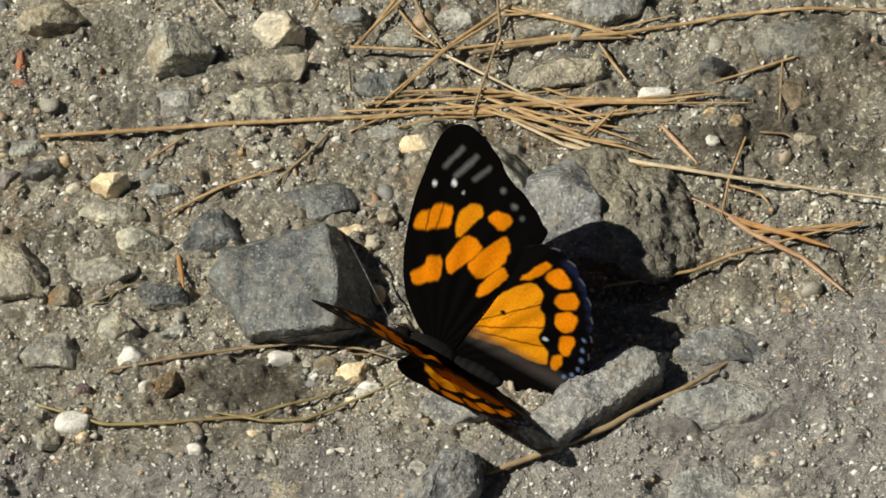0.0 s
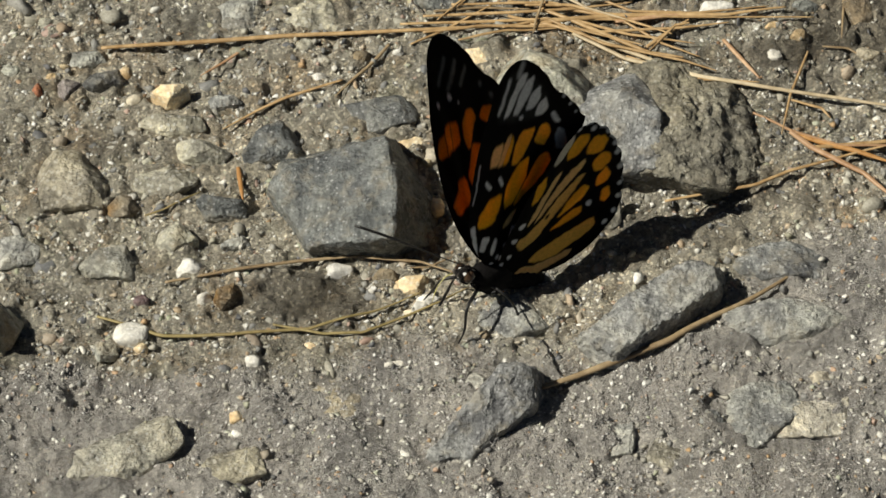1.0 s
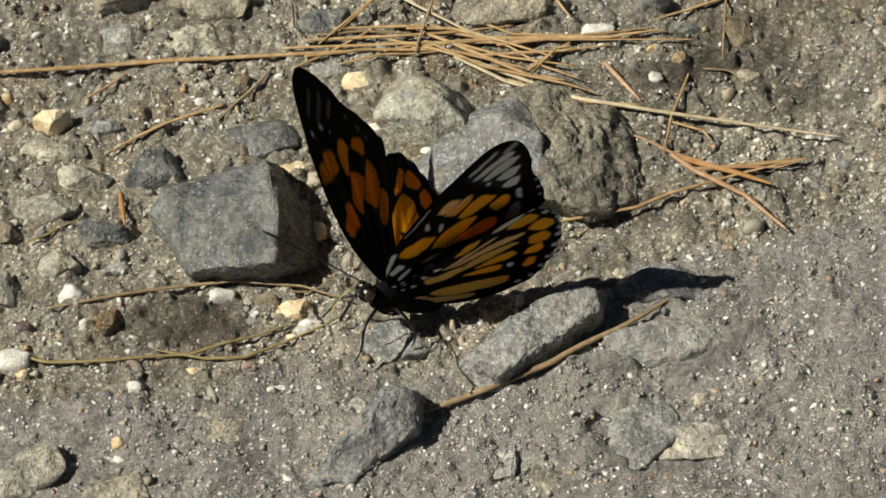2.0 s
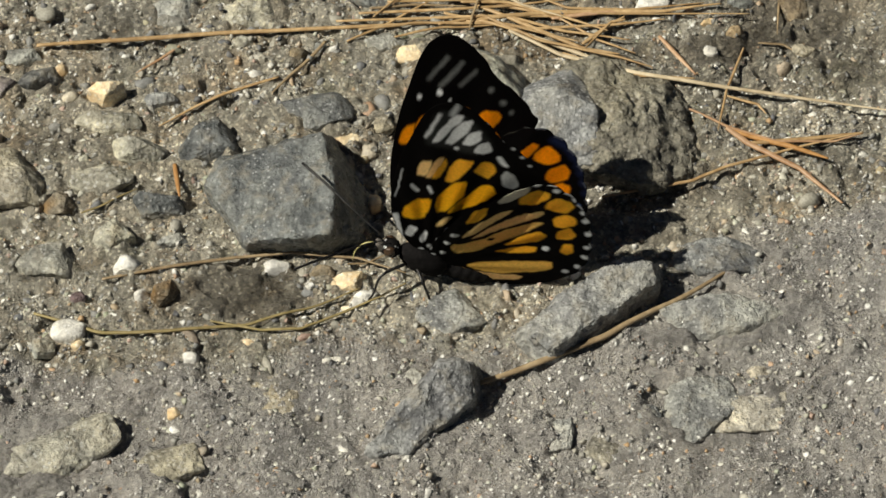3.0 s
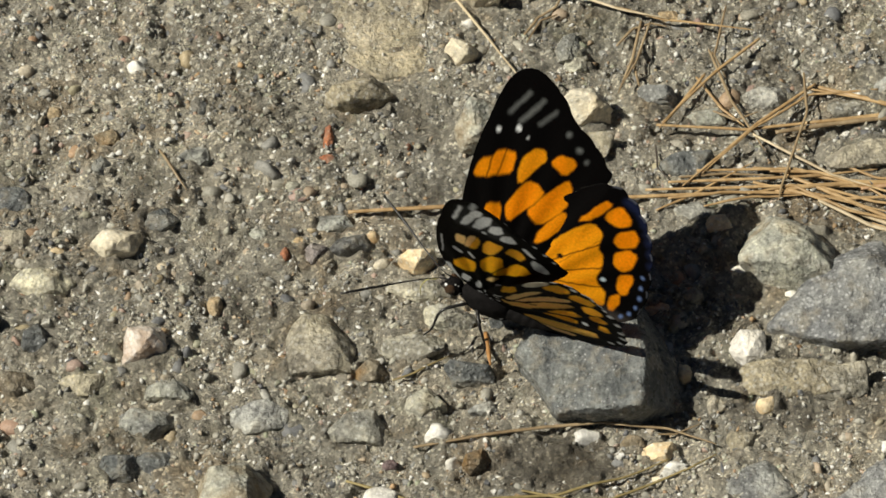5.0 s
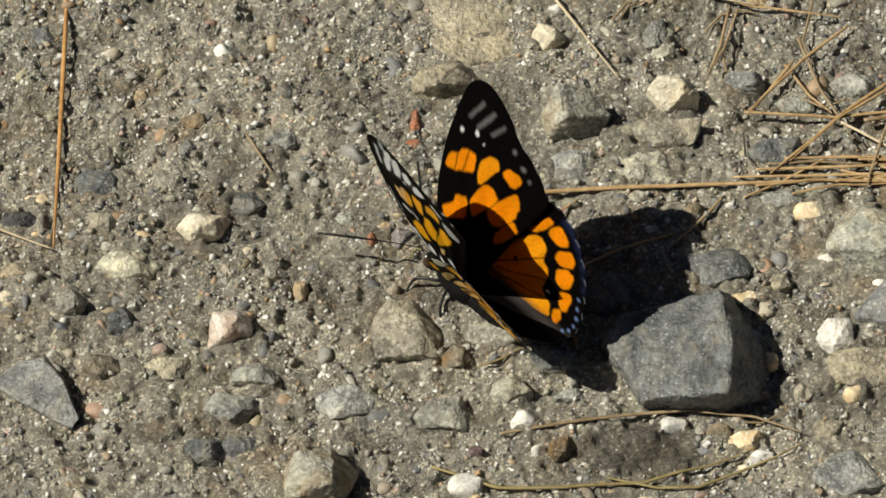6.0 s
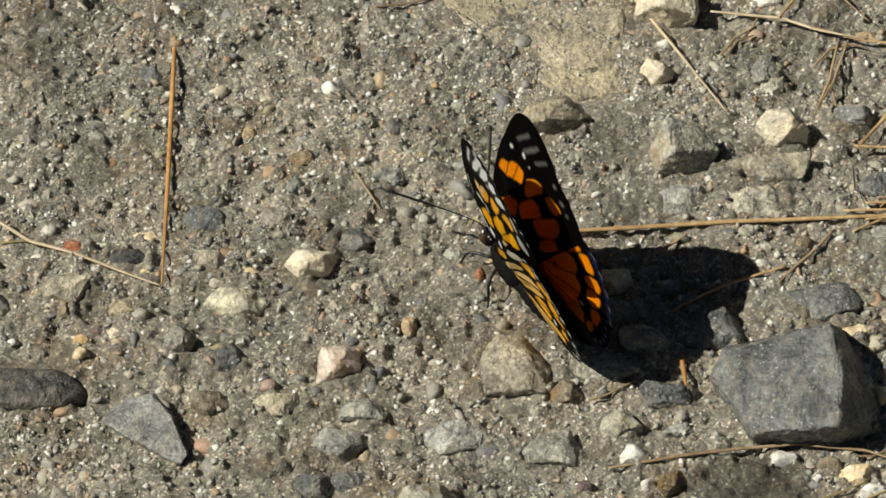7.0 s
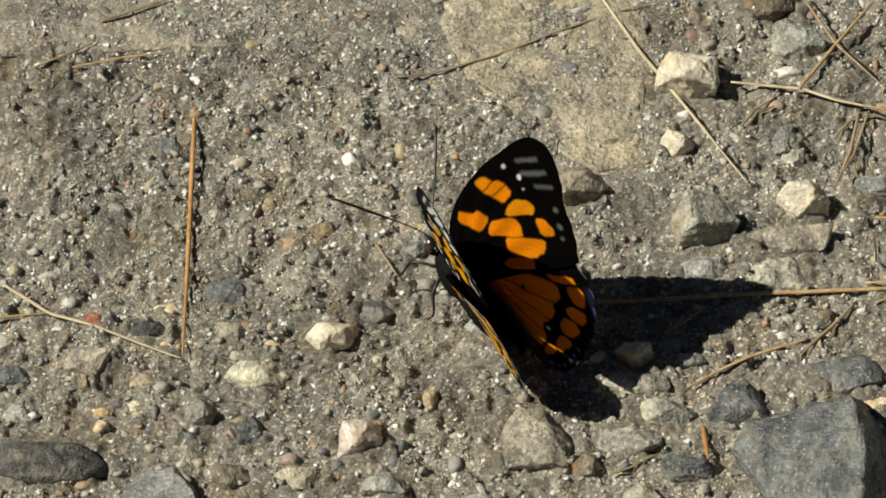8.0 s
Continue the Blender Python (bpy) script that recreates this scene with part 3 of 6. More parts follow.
stone(-41.7, -13.9, 5.0, 3.4, 1.7, 0, "white", 17, "r")
stone(-40.2, -16.1, 2.1, 1.5, 1.1, 0, "ochre", 18, "r")
stone(-45.3, -16.6, 4.0, 3.3, 1.9, 0, "pale", 19, "a")
stone(-23.8, -19.5, 2.7, 2.4, 1.6, 0, "white", 20, "a")
stone(-11.8, -2.2, 4.5, 2.3, 1.8, 0, "white", 21, "r")
stone(-0.5, -5.2, 5.3, 3.4, 2.0, 0, "ochre", 22, "a")
stone(-4.7, -3.7, 3.3, 2.3, 1.4, 0, "brown", 23, "a")
stone(1.4, -8.2, 3.1, 1.9, 1.4, 0, "white", 24, "a")
stone(-1.2, -9.6, 1.7, 0.9, 0.7, 0, "cream", 25, "a")
stone(-15.5, -16.6, 2.2, 1.5, 1.2, 0, "ochre", 26, "a")
stone(-2.9, -19.9, 4.4, 2.0, 0.8, 0, "white", 27, "a")
stone(53.6, -0.8, 15.0, 6.8, 2.5, 0, "grey", 28, "a")
stone(54.0, -12.2, 19.2, 8.4, 4.2, 5, "palegrey", 29, "a")
stone(-12.4, 59.4, 8.0, 5.5, 5.4, 10, "cream", 30, "a")
stone(-27.8, 54.8, 11.0, 7.3, 7.2, 10, "pale", 31, "a")
stone(-1.5, 63.3, 7.2, 4.5, 3.4, 0, "grey", 32, "a")
stone(15.8, 62.6, 8.1, 4.4, 2.6, 0, "palegrey", 33, "a")
stone(3.2, 48.9, 8.3, 5.5, 2.1, 0, "slate", 34, "a")
stone(-17.3, 45.3, 13.1, 5.9, 1.7, 0, "speck", 35, "a")
stone(-28.2, 46.9, 8.3, 5.3, 2.0, 0, "grey", 36, "a")
stone(-13.6, 52.5, 12.5, 5.6, 2.6, 0, "soil", 37, "a")
stone(31.1, 50.3, 14.1, 6.4, 2.5, 5, "beige", 38, "a")
stone(37.9, 63.8, 14.0, 6.3, 3.3, 0, "grey", 39, "a")
stone(28.8, 60.3, 8.3, 3.8, 1.9, 0, "grey", 40, "a")
stone(66.8, 57.6, 18.3, 8.2, 2.1, 0, "bluegrey", 41, "a")
stone(54.8, 51.2, 4.3, 3.6, 3.0, 0, "dark", 42, "r")
stone(59.2, 46.9, 3.9, 2.3, 1.7, 0, "slate", 43, "r")
stone(45.9, 47.1, 5.2, 2.3, 1.7, 0, "white", 44, "r")
stone(54.1, 36.6, 2.6, 2.1, 2.1, 0, "white", 45, "r")
stone(54.1, 43.1, 2.1, 1.7, 1.2, 0, "tan", 46, "r")
stone(58.2, 40.9, 2.7, 1.9, 1.8, 0, "tan", 47, "r")
stone(68.4, 37.7, 3.4, 2.3, 1.7, 0, "beige", 48, "r")
stone(67.5, 46.6, 5.0, 6.1, 2.0, 0, "brown", 49, "a")
stone(-51.1, 37.1, 6.4, 4.1, 2.4, 0, "grey", 50, "a")
stone(-48.4, 32.7, 7.0, 4.1, 3.2, 10, "dark", 51, "a")
stone(-53.5, 31.3, 3.8, 4.2, 2.3, 0, "pinkgrey", 52, "a")
stone(8.7, 36.9, 6.0, 3.7, 1.7, 0, "ochre", 53, "a")
stone(4.3, 39.6, 7.8, 3.5, 1.4, 0, "grey", 54, "a")
stone(-0.9, 20.6, 5.9, 3.3, 1.5, 10, "ochre", 55, "a")
stone(2.7, 9.2, 2.2, 3.4, 1.8, 0, "ochre", 56, "a")
stone(-29.9, 29.0, 5.4, 2.4, 1.8, 0, "grey", 57, "a")
stone(-52.5, 50.0, 2.7, 1.2, 1.2, 0, "red", 58, "a")
stone(-40.2, 52.1, 1.2, 1.6, 0.9, 0, "red", 59, "a")
stone(11.1, 27.1, 3.1, 2.5, 2.2, 0, "white", 60, "a")
stone(12.5, 14.3, 6.0, 6.3, 3.1, 10, "white", 61, "a")
stone(18.1, 8.0, 16.7, 6.5, 2.2, 0, "soil", 63, "a")
stone(-63.0, -14.3, 11.8, 9.2, 6.9, 0, "pale", 65, "a")
stone(49.1, -27.8, 12.2, 9.8, 2.2, 35, "grey", 69, "a")
stone(56.5, -29.2, 13.4, 6.9, 1.3, 10, "palegrey", 70, "a")
stone(-26.1, -28.3, 2.1, 1.6, 1.2, 0, "ochre", 71, "a")
stone(-42.8, -35.2, 19.7, 8.9, 1.7, 25, "grey", 73, "a")
stone(-62.4, -41.1, 7.1, 4.8, 2.8, 0, "dark", 74, "a")
stone(-26.8, -36.8, 10.8, 6.9, 1.5, 20, "soil", 75, "a")
stone(-12.5, -25.1, 10.5, 7.0, 0.9, -30, "soil", 76, "a")
stone(26.7, -14.9, 5.0, 4.4, 1.4, 0, "soil", 77, "a")
stone(-78.3, 13.2, 7.8, 7.4, 5.6, 5, "pinkwhite", 79, "a")
stone(-75.3, -7.1, 7.9, 3.9, 2.3, 0, "slate", 80, "a")
stone(-44.1, 9.3, 5.4, 4.2, 1.8, 0, "brown", 82, "a")
stone(-74.5, 5.0, 7.9, 4.4, 2.6, 0, "grey", 84, "a")
stone(-60.2, 1.3, 10.0, 5.7, 1.8, 0, "palegrey", 85, "a")
stone(-52.7, 54.3, 1.7, 6.0, 1.3, 0, "red", 86, "a")
stone(-58.2, 31.3, 1.7, 2.7, 1.2, 0, "red", 87, "a")
stone(-68.5, 22.1, 2.1, 3.3, 1.5, 0, "tan", 89, "a")
stone(-77.9, 37.9, 5.8, 4.6, 2.0, 0, "slate", 90, "a")
stone(-48.4, 61.7, 11.9, 6.2, 4.7, 5, "soil", 91, "a")
stone(-32.2, 71.3, 6.2, 3.9, 3.7, 0, "cream", 92, "a")
stone(-94.7, 14.6, 5.4, 5.4, 3.6, 25, "slate", 95, "a")
stone(-84.1, 31.8, 9.1, 5.0, 3.9, 5, "cream", 96, "a")
stone(-95.0, 25.1, 10.4, 5.7, 3.0, -5, "pale", 97, "a")
stone(-80.9, -8.4, 6.6, 4.6, 2.8, 10, "slate", 98, "a")
stone(-77.8, -0.3, 9.4, 4.8, 2.8, 0, "grey", 100, "a")
stone(-87.7, 6.3, 8.5, 3.8, 1.9, 0, "beige", 101, "a")
stone(-126.1, 9.5, 17.5, 7.6, 4.2, -6, "dark", 105, "r")
stone(-97.1, 6.1, 7.5, 5.5, 3.2, 0, "brown", 106, "a")
stone(-101.6, 41.5, 7.7, 6.1, 2.1, -20, "slate", 107, "a")
stone(-90.0, 41.0, 5.4, 4.7, 2.1, 0, "grey", 108, "a")
stone(-99.4, 33.0, 5.8, 3.6, 2.3, -20, "beige", 110, "a")
stone(-112.4, 33.9, 6.7, 4.2, 2.5, 0, "dark", 111, "a")
stone(-121.0, 35.6, 4.2, 3.4, 2.0, 0, "red", 112, "a")
stone(-112.2, 24.6, 5.4, 3.1, 1.4, 0, "beige", 113, "a")
stone(-121.2, 27.6, 7.1, 6.2, 2.9, -15, "beige", 114, "a")
stone(-102.9, 17.8, 5.4, 4.4, 3.5, 20, "grey", 115, "a")
stone(-87.8, 47.9, 3.8, 3.3, 1.6, 20, "slate", 116, "a")
stone(-86.7, 53.4, 5.4, 3.3, 1.5, 0, "brown", 117, "a")
stone(-73.1, 50.0, 6.0, 4.0, 1.8, 10, "grey", 118, "a")
stone(-73.2, 59.5, 2.8, 3.4, 1.5, 30, "dark", 119, "a")
stone(-110.3, 38.0, 4.2, 2.0, 1.1, 0, "ochre", 120, "a")
stone(-109.9, 31.7, 2.1, 1.6, 0.9, 0, "ochre", 121, "a")
stone(-93.4, 30.9, 3.3, 2.1, 1.2, 0, "ochre", 122, "a")
stone(-13.9, 69.4, 4.2, 3.1, 1.8, 0, "pale", 129, "a")
stone(-15.2, 72.0, 4.2, 6.1, 2.1, 0, "grey", 130, "a")
stone(0.3, 79.9, 4.2, 1.9, 1.4, 0, "tan", 131, "a")
stone(-30.6, 84.6, 11.3, 7.4, 7.2, -8, "cream", 134, "a")
stone(-14.0, 92.0, 9.0, 5.4, 4.2, -10, "pale", 135, "a")
stone(-18.3, 100.6, 10.0, 5.5, 3.2, 0, "brown", 137, "a")
stone(-15.0, 86.9, 4.2, 2.2, 1.6, 0, "white", 138, "a")
stone(-31.0, 78.0, 2.5, 1.5, 1.4, 0, "white", 140, "a")
stone(-118.2, 18.4, 2.6, 1.7, 1.6, 0, "ochre", 145, "r")
stone(-118.1, 15.7, 2.1, 2.1, 1.5, 0, "ochre", 146, "r")
stone(-115.9, 19.9, 2.2, 1.8, 1.3, 0, "purple", 147, "r")
stone(-113.6, 19.6, 2.5, 1.6, 1.2, 0, "cream", 148, "r")
stone(-128.4, 9.3, 3.3, 2.0, 1.9, 0, "grey", 149, "r")
stone(-132.8, 25.2, 6.7, 4.2, 1.8, 0, "slate", 150, "a")
stone(-131.0, 18.3, 5.0, 5.4, 1.5, 0, "grey", 151, "a")
stone(-121.6, 24.5, 2.9, 3.7, 1.7, 0, "brown", 152, "a")
stone(-96.1, 59.2, 2.7, 2.5, 0.8, 0, "tan", 153, "a")
stone(-110.3, 84.2, 2.5, 2.5, 1.0, 0, "white", 154, "a")
stone(-113.0, 70.9, 5.0, 4.4, 1.4, 0, "slate", 155, "a")
stone(-83.9, 68.2, 3.3, 2.5, 1.1, 0, "white", 156, "a")
stone(-45.2, 34.4, 2.9, 2.0, 1.1, 0, "ochre", 162, "a")
stone(-56.2, 34.2, 1.7, 1.5, 1.0, 0, "tan", 163, "a")
stone(-62.3, 35.3, 4.2, 2.6, 0.8, 0, "pale", 164, "a")
stone(-57.6, 44.7, 2.5, 2.5, 1.0, 0, "pale", 165, "a")
stone(-73.4, 24.1, 2.9, 2.1, 0.9, 0, "pale", 166, "a")
stone(-28.2, 44.5, 6.0, 3.2, 1.5, -10, "bluegrey", 167, "a")
stone(6.5, 58.9, 6.7, 3.7, 1.7, 0, "pale", 170, "a")
stone(42.3, 63.2, 5.8, 3.1, 1.8, 0, "dark", 174, "a")
stone(19.5, 24.1, 3.3, 1.8, 1.4, 0, "white", 177, "a")
stone(7.4, 3.9, 2.5, 3.4, 1.2, 0, "beige", 178, "a")
stone(15.1, 3.5, 2.9, 2.7, 1.7, 0, "ochre", 179, "a")
stone(0.3, -9.2, 2.5, 1.8, 1.4, 0, "white", 180, "r")
stone(-3.1, -5.0, 6.7, 3.1, 1.0, 0, "ochre", 182, "a")
stone(13.8, -11.1, 10.0, 9.2, 2.5, 20, "grey", 183, "a")
stone(25.1, 7.2, 12.0, 6.0, 2.2, 10, "soil", 184, "a")
stone(11.0, -2.9, 5.0, 4.2, 1.8, 0, "soil", 185, "a")
stone(54.7, 33.8, 1.7, 1.5, 1.0, 0, "white", 186, "r")
stone(3.7, 23.0, 3.8, 3.8, 1.5, 0, "soil", 187, "a")
stone(15.5, 32.7, 5.4, 3.4, 0.7, 20, "white", 188, "a")
stone(-9.0, 36.9, 3.3, 2.2, 1.6, 0, "brown", 189, "a")
stone(-15.4, 33.0, 2.5, 2.1, 0.9, 0, "white", 190, "a")
stone(-17.6, 39.4, 3.3, 2.9, 1.3, 0, "pale", 191, "a")
stone(-5.5, 39.0, 3.3, 2.1, 0.9, 0, "grey", 192, "a")
stone(-40.9, 17.4, 1.8, 2.1, 0.9, 0, "pale", 196, "a")
stone(-27.2, 2.5, 4.6, 2.7, 1.6, 0, "grey", 199, "a")
stone(58.4, -21.6, 3.3, 2.0, 1.1, 0, "palegrey", 202, "a")
stone(28.7, -32.9, 6.4, 5.5, 0.8, 10, "palegrey", 204, "a")
stone(35.0, -35.3, 6.2, 6.2, 1.0, 20, "soil", 205, "a")
stone(8.6, -23.3, 4.5, 4.8, 1.5, 30, "palegrey", 206, "a")
stone(41.7, -30.0, 4.5, 5.0, 1.0, -30, "grey", 207, "a")


ground()


# ---- dry pine needles and straws ----
def tube(points, radii, sides=6, flat=1.0):
    """A tapered tube through smooth points."""
    fine = []
    p = [Vector(q) for q in points]
    p = [p[0] * 2 - p[1]] + p + [p[-1] * 2 - p[-2]]
    for i in range(1, len(p) - 2):
        n = 4
        for k in range(n):
            t = k / n
            a, b, c, d = p[i - 1], p[i], p[i + 1], p[i + 2]
            fine.append(0.5 * ((2 * b) + (c - a) * t + (2 * a - 5 * b + 4 * c - d) * t * t + (3 * b - a - 3 * c + d) * t ** 3))
    fine.append(p[-2])
    bm, rings = bmesh.new(), []
    for i, q in enumerate(fine):
        ahead = (fine[min(i + 1, len(fine) - 1)] - fine[max(i - 1, 0)]).normalized()
        side = ahead.cross(Vector((0, 0, 1)))
        side = side.normalized() if side.length > 1e-6 else Vector((1, 0, 0))
        up = side.cross(ahead)
        f = i / (len(fine) - 1) * (len(radii) - 1)
        j = min(int(f), len(radii) - 2)
        r = radii[j] + (radii[j + 1] - radii[j]) * (f - j)
        rings.append([bm.verts.new(q + (side * math.cos(2 * math.pi * s / sides) + up * math.sin(2 * math.pi * s / sides) * flat) * r) for s in range(sides)])
    for a, b in zip(rings, rings[1:]):
        for s in range(sides):
            bm.faces.new((a[s], a[(s + 1) % sides], b[(s + 1) % sides], b[s]))
    bm.faces.new(rings[0][::-1])
    bm.faces.new(rings[-1])
    bmesh.ops.recalc_face_normals(bm, faces=bm.faces)
    return bm


STRAW_SAYS = {"straw": "dry golden pine needle on the gravel", "brownstraw": "dry brown pine needle on the soil", "pinkstraw": "reddish dry pine needle on the soil",
              "pale": "long bleached straw across the gravel", "olive": "curved olive-brown needle on the soil", "orange": "orange-brown dry needle on the soil", "dark": "thin black rootlet on the soil"}
needle_count = 0


def needle(mat, radius, *points):
    global needle_count
    needle_count += 1
    rnd = random.Random(needle_count)
    r = radius * MM * 1.05
    # lie over the highest soil near each point
    line = []
    for (a, b, c), (p, q, s) in zip(points, points[1:] + points[-1:]):
        for f in ((0, 0.25, 0.5, 0.75) if (a, b) != (p, q) else (0,)):
            line.append((a + (p - a) * f, b + (q - b) * f, c + (s - c) * f))
    line = np.array(line) * MM
    near = np.array([(i, j) for i in (-1.2, 0, 1.2) for j in (-1.2, 0, 1.2)]) * MM
    top = soil_height(line[:, :1] + near[:, 0], line[:, 1:2] + near[:, 1]).max(1)
    z = np.maximum(line[:, 2], top)
    for _ in range(3):
        z = np.convolve(np.pad(z, 1, mode="edge"), (0.25, 0.5, 0.25), mode="valid")
    pts = [(p[0], p[1], h + r * 0.6 + 0.0001 + rnd.uniform(-0.03, 0.03) * MM) for p, h in zip(line, z)]
    bm = tube(pts, [r * 0.75, r, r * 0.95, r * 0.8, r * 0.35], 6, 0.7)
    me = bpy.data.meshes.new("pine_needle")
    bm.to_mesh(me)
    bm.free()
    me.materials.append(STRAW[mat])
    me.polygons.foreach_set("use_smooth", [True] * len(me.polygons))
    tagged(new("pine_needle", me), STRAW_SAYS[mat], "pine needle", "dry needles on the ground")


needle("straw", 0.42, (-48.8, 39.0, 0.9), (-33.4, 40.1, 0.9), (-16.1, 41.2, 0.9), (1.3, 42.1, 0.9), (19.5, 43.3, 0.9))
needle("straw", 0.3, (-3.1, 43.3, 1.1), (16.1, 44.0, 1.1), (31.7, 44.1, 1.1), (52.8, 46.2, 1.1))
needle("straw", 0.3, (0.4, 44.7, 1.4), (10.8, 45.2, 1.4), (23.1, 46.0, 1.4), (32.7, 47.3, 1.4))
needle("straw", 0.28, (4.8, 47.0, 1.4), (19.6, 47.4, 1.4), (28.3, 45.1, 1.4), (39.6, 44.4, 1.4), (60.5, 44.2, 1.4))
needle("straw", 0.3, (16.1, 46.7, 1.6), (23.1, 46.6, 1.6), (31.7, 43.7, 1.6), (38.6, 40.9, 1.6))
needle("straw", 0.3, (16.9, 43.0, 1.4), (27.3, 41.5, 1.4), (39.5, 42.2, 1.4), (47.4, 43.2, 1.4))
needle("straw", 0.3, (12.6, 42.3, 1.6), (19.5, 43.9, 1.6), (28.1, 39.1, 1.6), (40.1, 35.7, 1.6), (45.2, 33.7, 1.6))
needle("straw", 0.25, (30.9, 43.9, 1.4), (36.8, 39.4, 1.4), (42.7, 36.6, 1.4))
needle("straw", 0.25, (41.3, 43.1, 1.6), (39.1, 42.6, 1.6), (35.0, 37.6, 1.6))
needle("straw", 0.28, (0.4, 41.4, 1.4), (9.1, 42.7, 1.4), (23.0, 42.3, 1.4), (34.2, 38.9, 1.4))
needle("straw", 0.25, (5.6, 39.7, 1.1), (13.4, 41.5, 1.1), (21.2, 42.0, 1.1))
needle("straw", 0.25, (-1.4, 38.9, 1.1), (4.7, 42.7, 1.1), (13.5, 48.8, 1.1))
needle("brownstraw", 0.25, (2.1, 45.7, 1.1), (9.1, 46.6, 1.1), (17.0, 46.3, 1.1))
needle("straw", 0.28, (23.0, 44.0, 1.4), (31.6, 41.1, 1.4), (42.0, 39.2, 1.4))
needle("straw", 0.25, (26.6, 48.5, 1.4), (32.6, 45.6, 1.4), (42.2, 45.2, 1.4), (53.6, 46.2, 1.4))
needle("straw", 0.3, (31.5, 36.7, 1.4), (41.7, 32.2, 1.4), (51.6, 31.6, 1.4))
needle("pale", 0.38, (23.4, 41.0, 1.6), (31.5, 36.0, 1.6), (42.6, 32.6, 1.6), (56.2, 29.7, 1.6), (68.1, 27.4, 1.6), (81.6, 24.9, 1.6))
needle("pinkstraw", 0.25, (48.4, 26.9, 1.1), (55.9, 22.5, 1.1), (63.4, 19.8, 1.1), (71.9, 19.7, 1.1), (76.3, 21.2, 1.1))
needle("straw", 0.3, (36.6, 9.6, 0.9), (50.2, 12.6, 0.9), (55.5, 15.2, 0.9), (65.0, 18.3, 0.9), (76.5, 21.6, 0.9))
needle("pinkstraw", 0.5, (55.8, 22.1, 0.9), (59.1, 19.4, 0.9), (66.5, 14.6, 0.9), (72.4, 8.2, 0.9))
needle("pinkstraw", 0.38, (46.4, 39.9, 0.9), (51.7, 32.5, 0.9))
needle("straw", 0.22, (59.2, 37.4, 1.6), (56.2, 29.2, 1.6), (54.5, 21.6, 1.6))
needle("brownstraw", 0.22, (65.8, 52.8, 1.1), (65.2, 47.2, 1.1), (64.5, 40.2, 1.1))
needle("brownstraw", 0.22, (61.5, 38.8, 0.7), (65.4, 38.6, 0.7), (67.9, 36.9, 0.7))
needle("straw", 0.38, (21.5, 56.6, 1.1), (41.0, 58.5, 1.1), (58.9, 62.0, 1.1), (72.2, 62.8, 1.1), (85.5, 62.7, 1.1))
needle("straw", 0.3, (-1.4, 56.3, 1.1), (12.7, 55.4, 1.1), (23.3, 56.9, 1.1), (37.5, 58.8, 1.1), (50.0, 62.1, 1.1))
needle("straw", 0.25, (22.6, 63.2, 1.6), (32.2, 60.8, 1.6), (41.8, 57.8, 1.6))
needle("pale", 0.28, (13.6, 53.9, 1.8), (20.5, 49.3, 1.8), (25.7, 45.9, 1.8), (31.7, 43.6, 1.8))
needle("brownstraw", 0.22, (21.7, 66.1, 2.2), (22.0, 58.0, 2.2), (17.8, 43.3, 2.2), (17.3, 40.6, 2.2))
needle("straw", 0.3, (6.2, 66.6, 1.1), (2.6, 60.8, 1.1), (-0.9, 55.7, 1.1))
needle("straw", 0.32, (23.5, 64.1, 1.8), (14.5, 56.2, 1.8), (9.2, 50.5, 1.8), (2.6, 43.6, 1.8))
needle("straw", 0.25, (33.2, 62.9, 1.8), (22.5, 61.8, 1.8), (13.6, 55.0, 1.8), (5.6, 46.1, 1.8))
needle("straw", 0.28, (37.4, 56.7, 0.9), (39.5, 52.7, 0.9), (41.5, 49.3, 0.9))
needle("straw", 0.28, (68.1, 53.8, 0.9), (60.9, 50.8, 0.9), (54.2, 47.8, 0.9))
needle("brownstraw", 0.3, (-4.7, 39.5, 0.7), (-8.3, 34.3, 0.7), (-12.7, 28.6, 0.7))
needle("straw", 0.28, (-11.7, 31.7, 0.5), (-20.2, 28.6, 0.5), (-24.5, 26.6, 0.5), (-29.7, 23.3, 0.5))
needle("pinkstraw", 0.26, (-26.9, 38.9, 0.7), (-29.9, 36.4, 0.7), (-33.4, 33.8, 0.7))
needle("brownstraw", 0.3, (-37.2, -5.1, 0.9), (-28.0, -3.2, 0.9), (-18.0, -1.3, 0.9), (-9.7, -0.3, 0.9), (0.3, -1.4, 0.9), (7.4, -4.1, 0.9))
needle("olive", 0.25, (-21.1, -12.7, 0.7), (-13.7, -14.5, 0.7), (-7.9, -14.2, 0.7), (-3.0, -11.6, 0.7), (3.6, -8.4, 0.7), (7.4, -5.9, 0.7))
needle("brownstraw", 0.55, (17.9, -23.9, 0.5), (26.5, -20.8, 0.5), (36.5, -16.7, 0.5), (46.7, -9.8, 0.5), (56.4, -2.8, 0.5))
needle("orange", 0.38, (-27.1, 16.0, 0.9), (-26.2, 10.0, 0.9))
needle("dark", 0.15, (-1.5, 52.5, 0.9), (-1.2, 48.0, 0.9), (0.6, 45.5, 0.9))
needle("straw", 0.25, (4.9, 66.2, 0.9), (8.8, 59.8, 0.9), (12.3, 56.3, 0.9))
needle("brownstraw", 0.25, (7.5, 59.3, 0.9), (11.0, 57.5, 0.9), (14.5, 59.2, 0.9))
needle("straw", 0.25, (56.1, 28.3, 1.4), (60.8, 26.6, 1.4), (62.0, 24.8, 1.4))
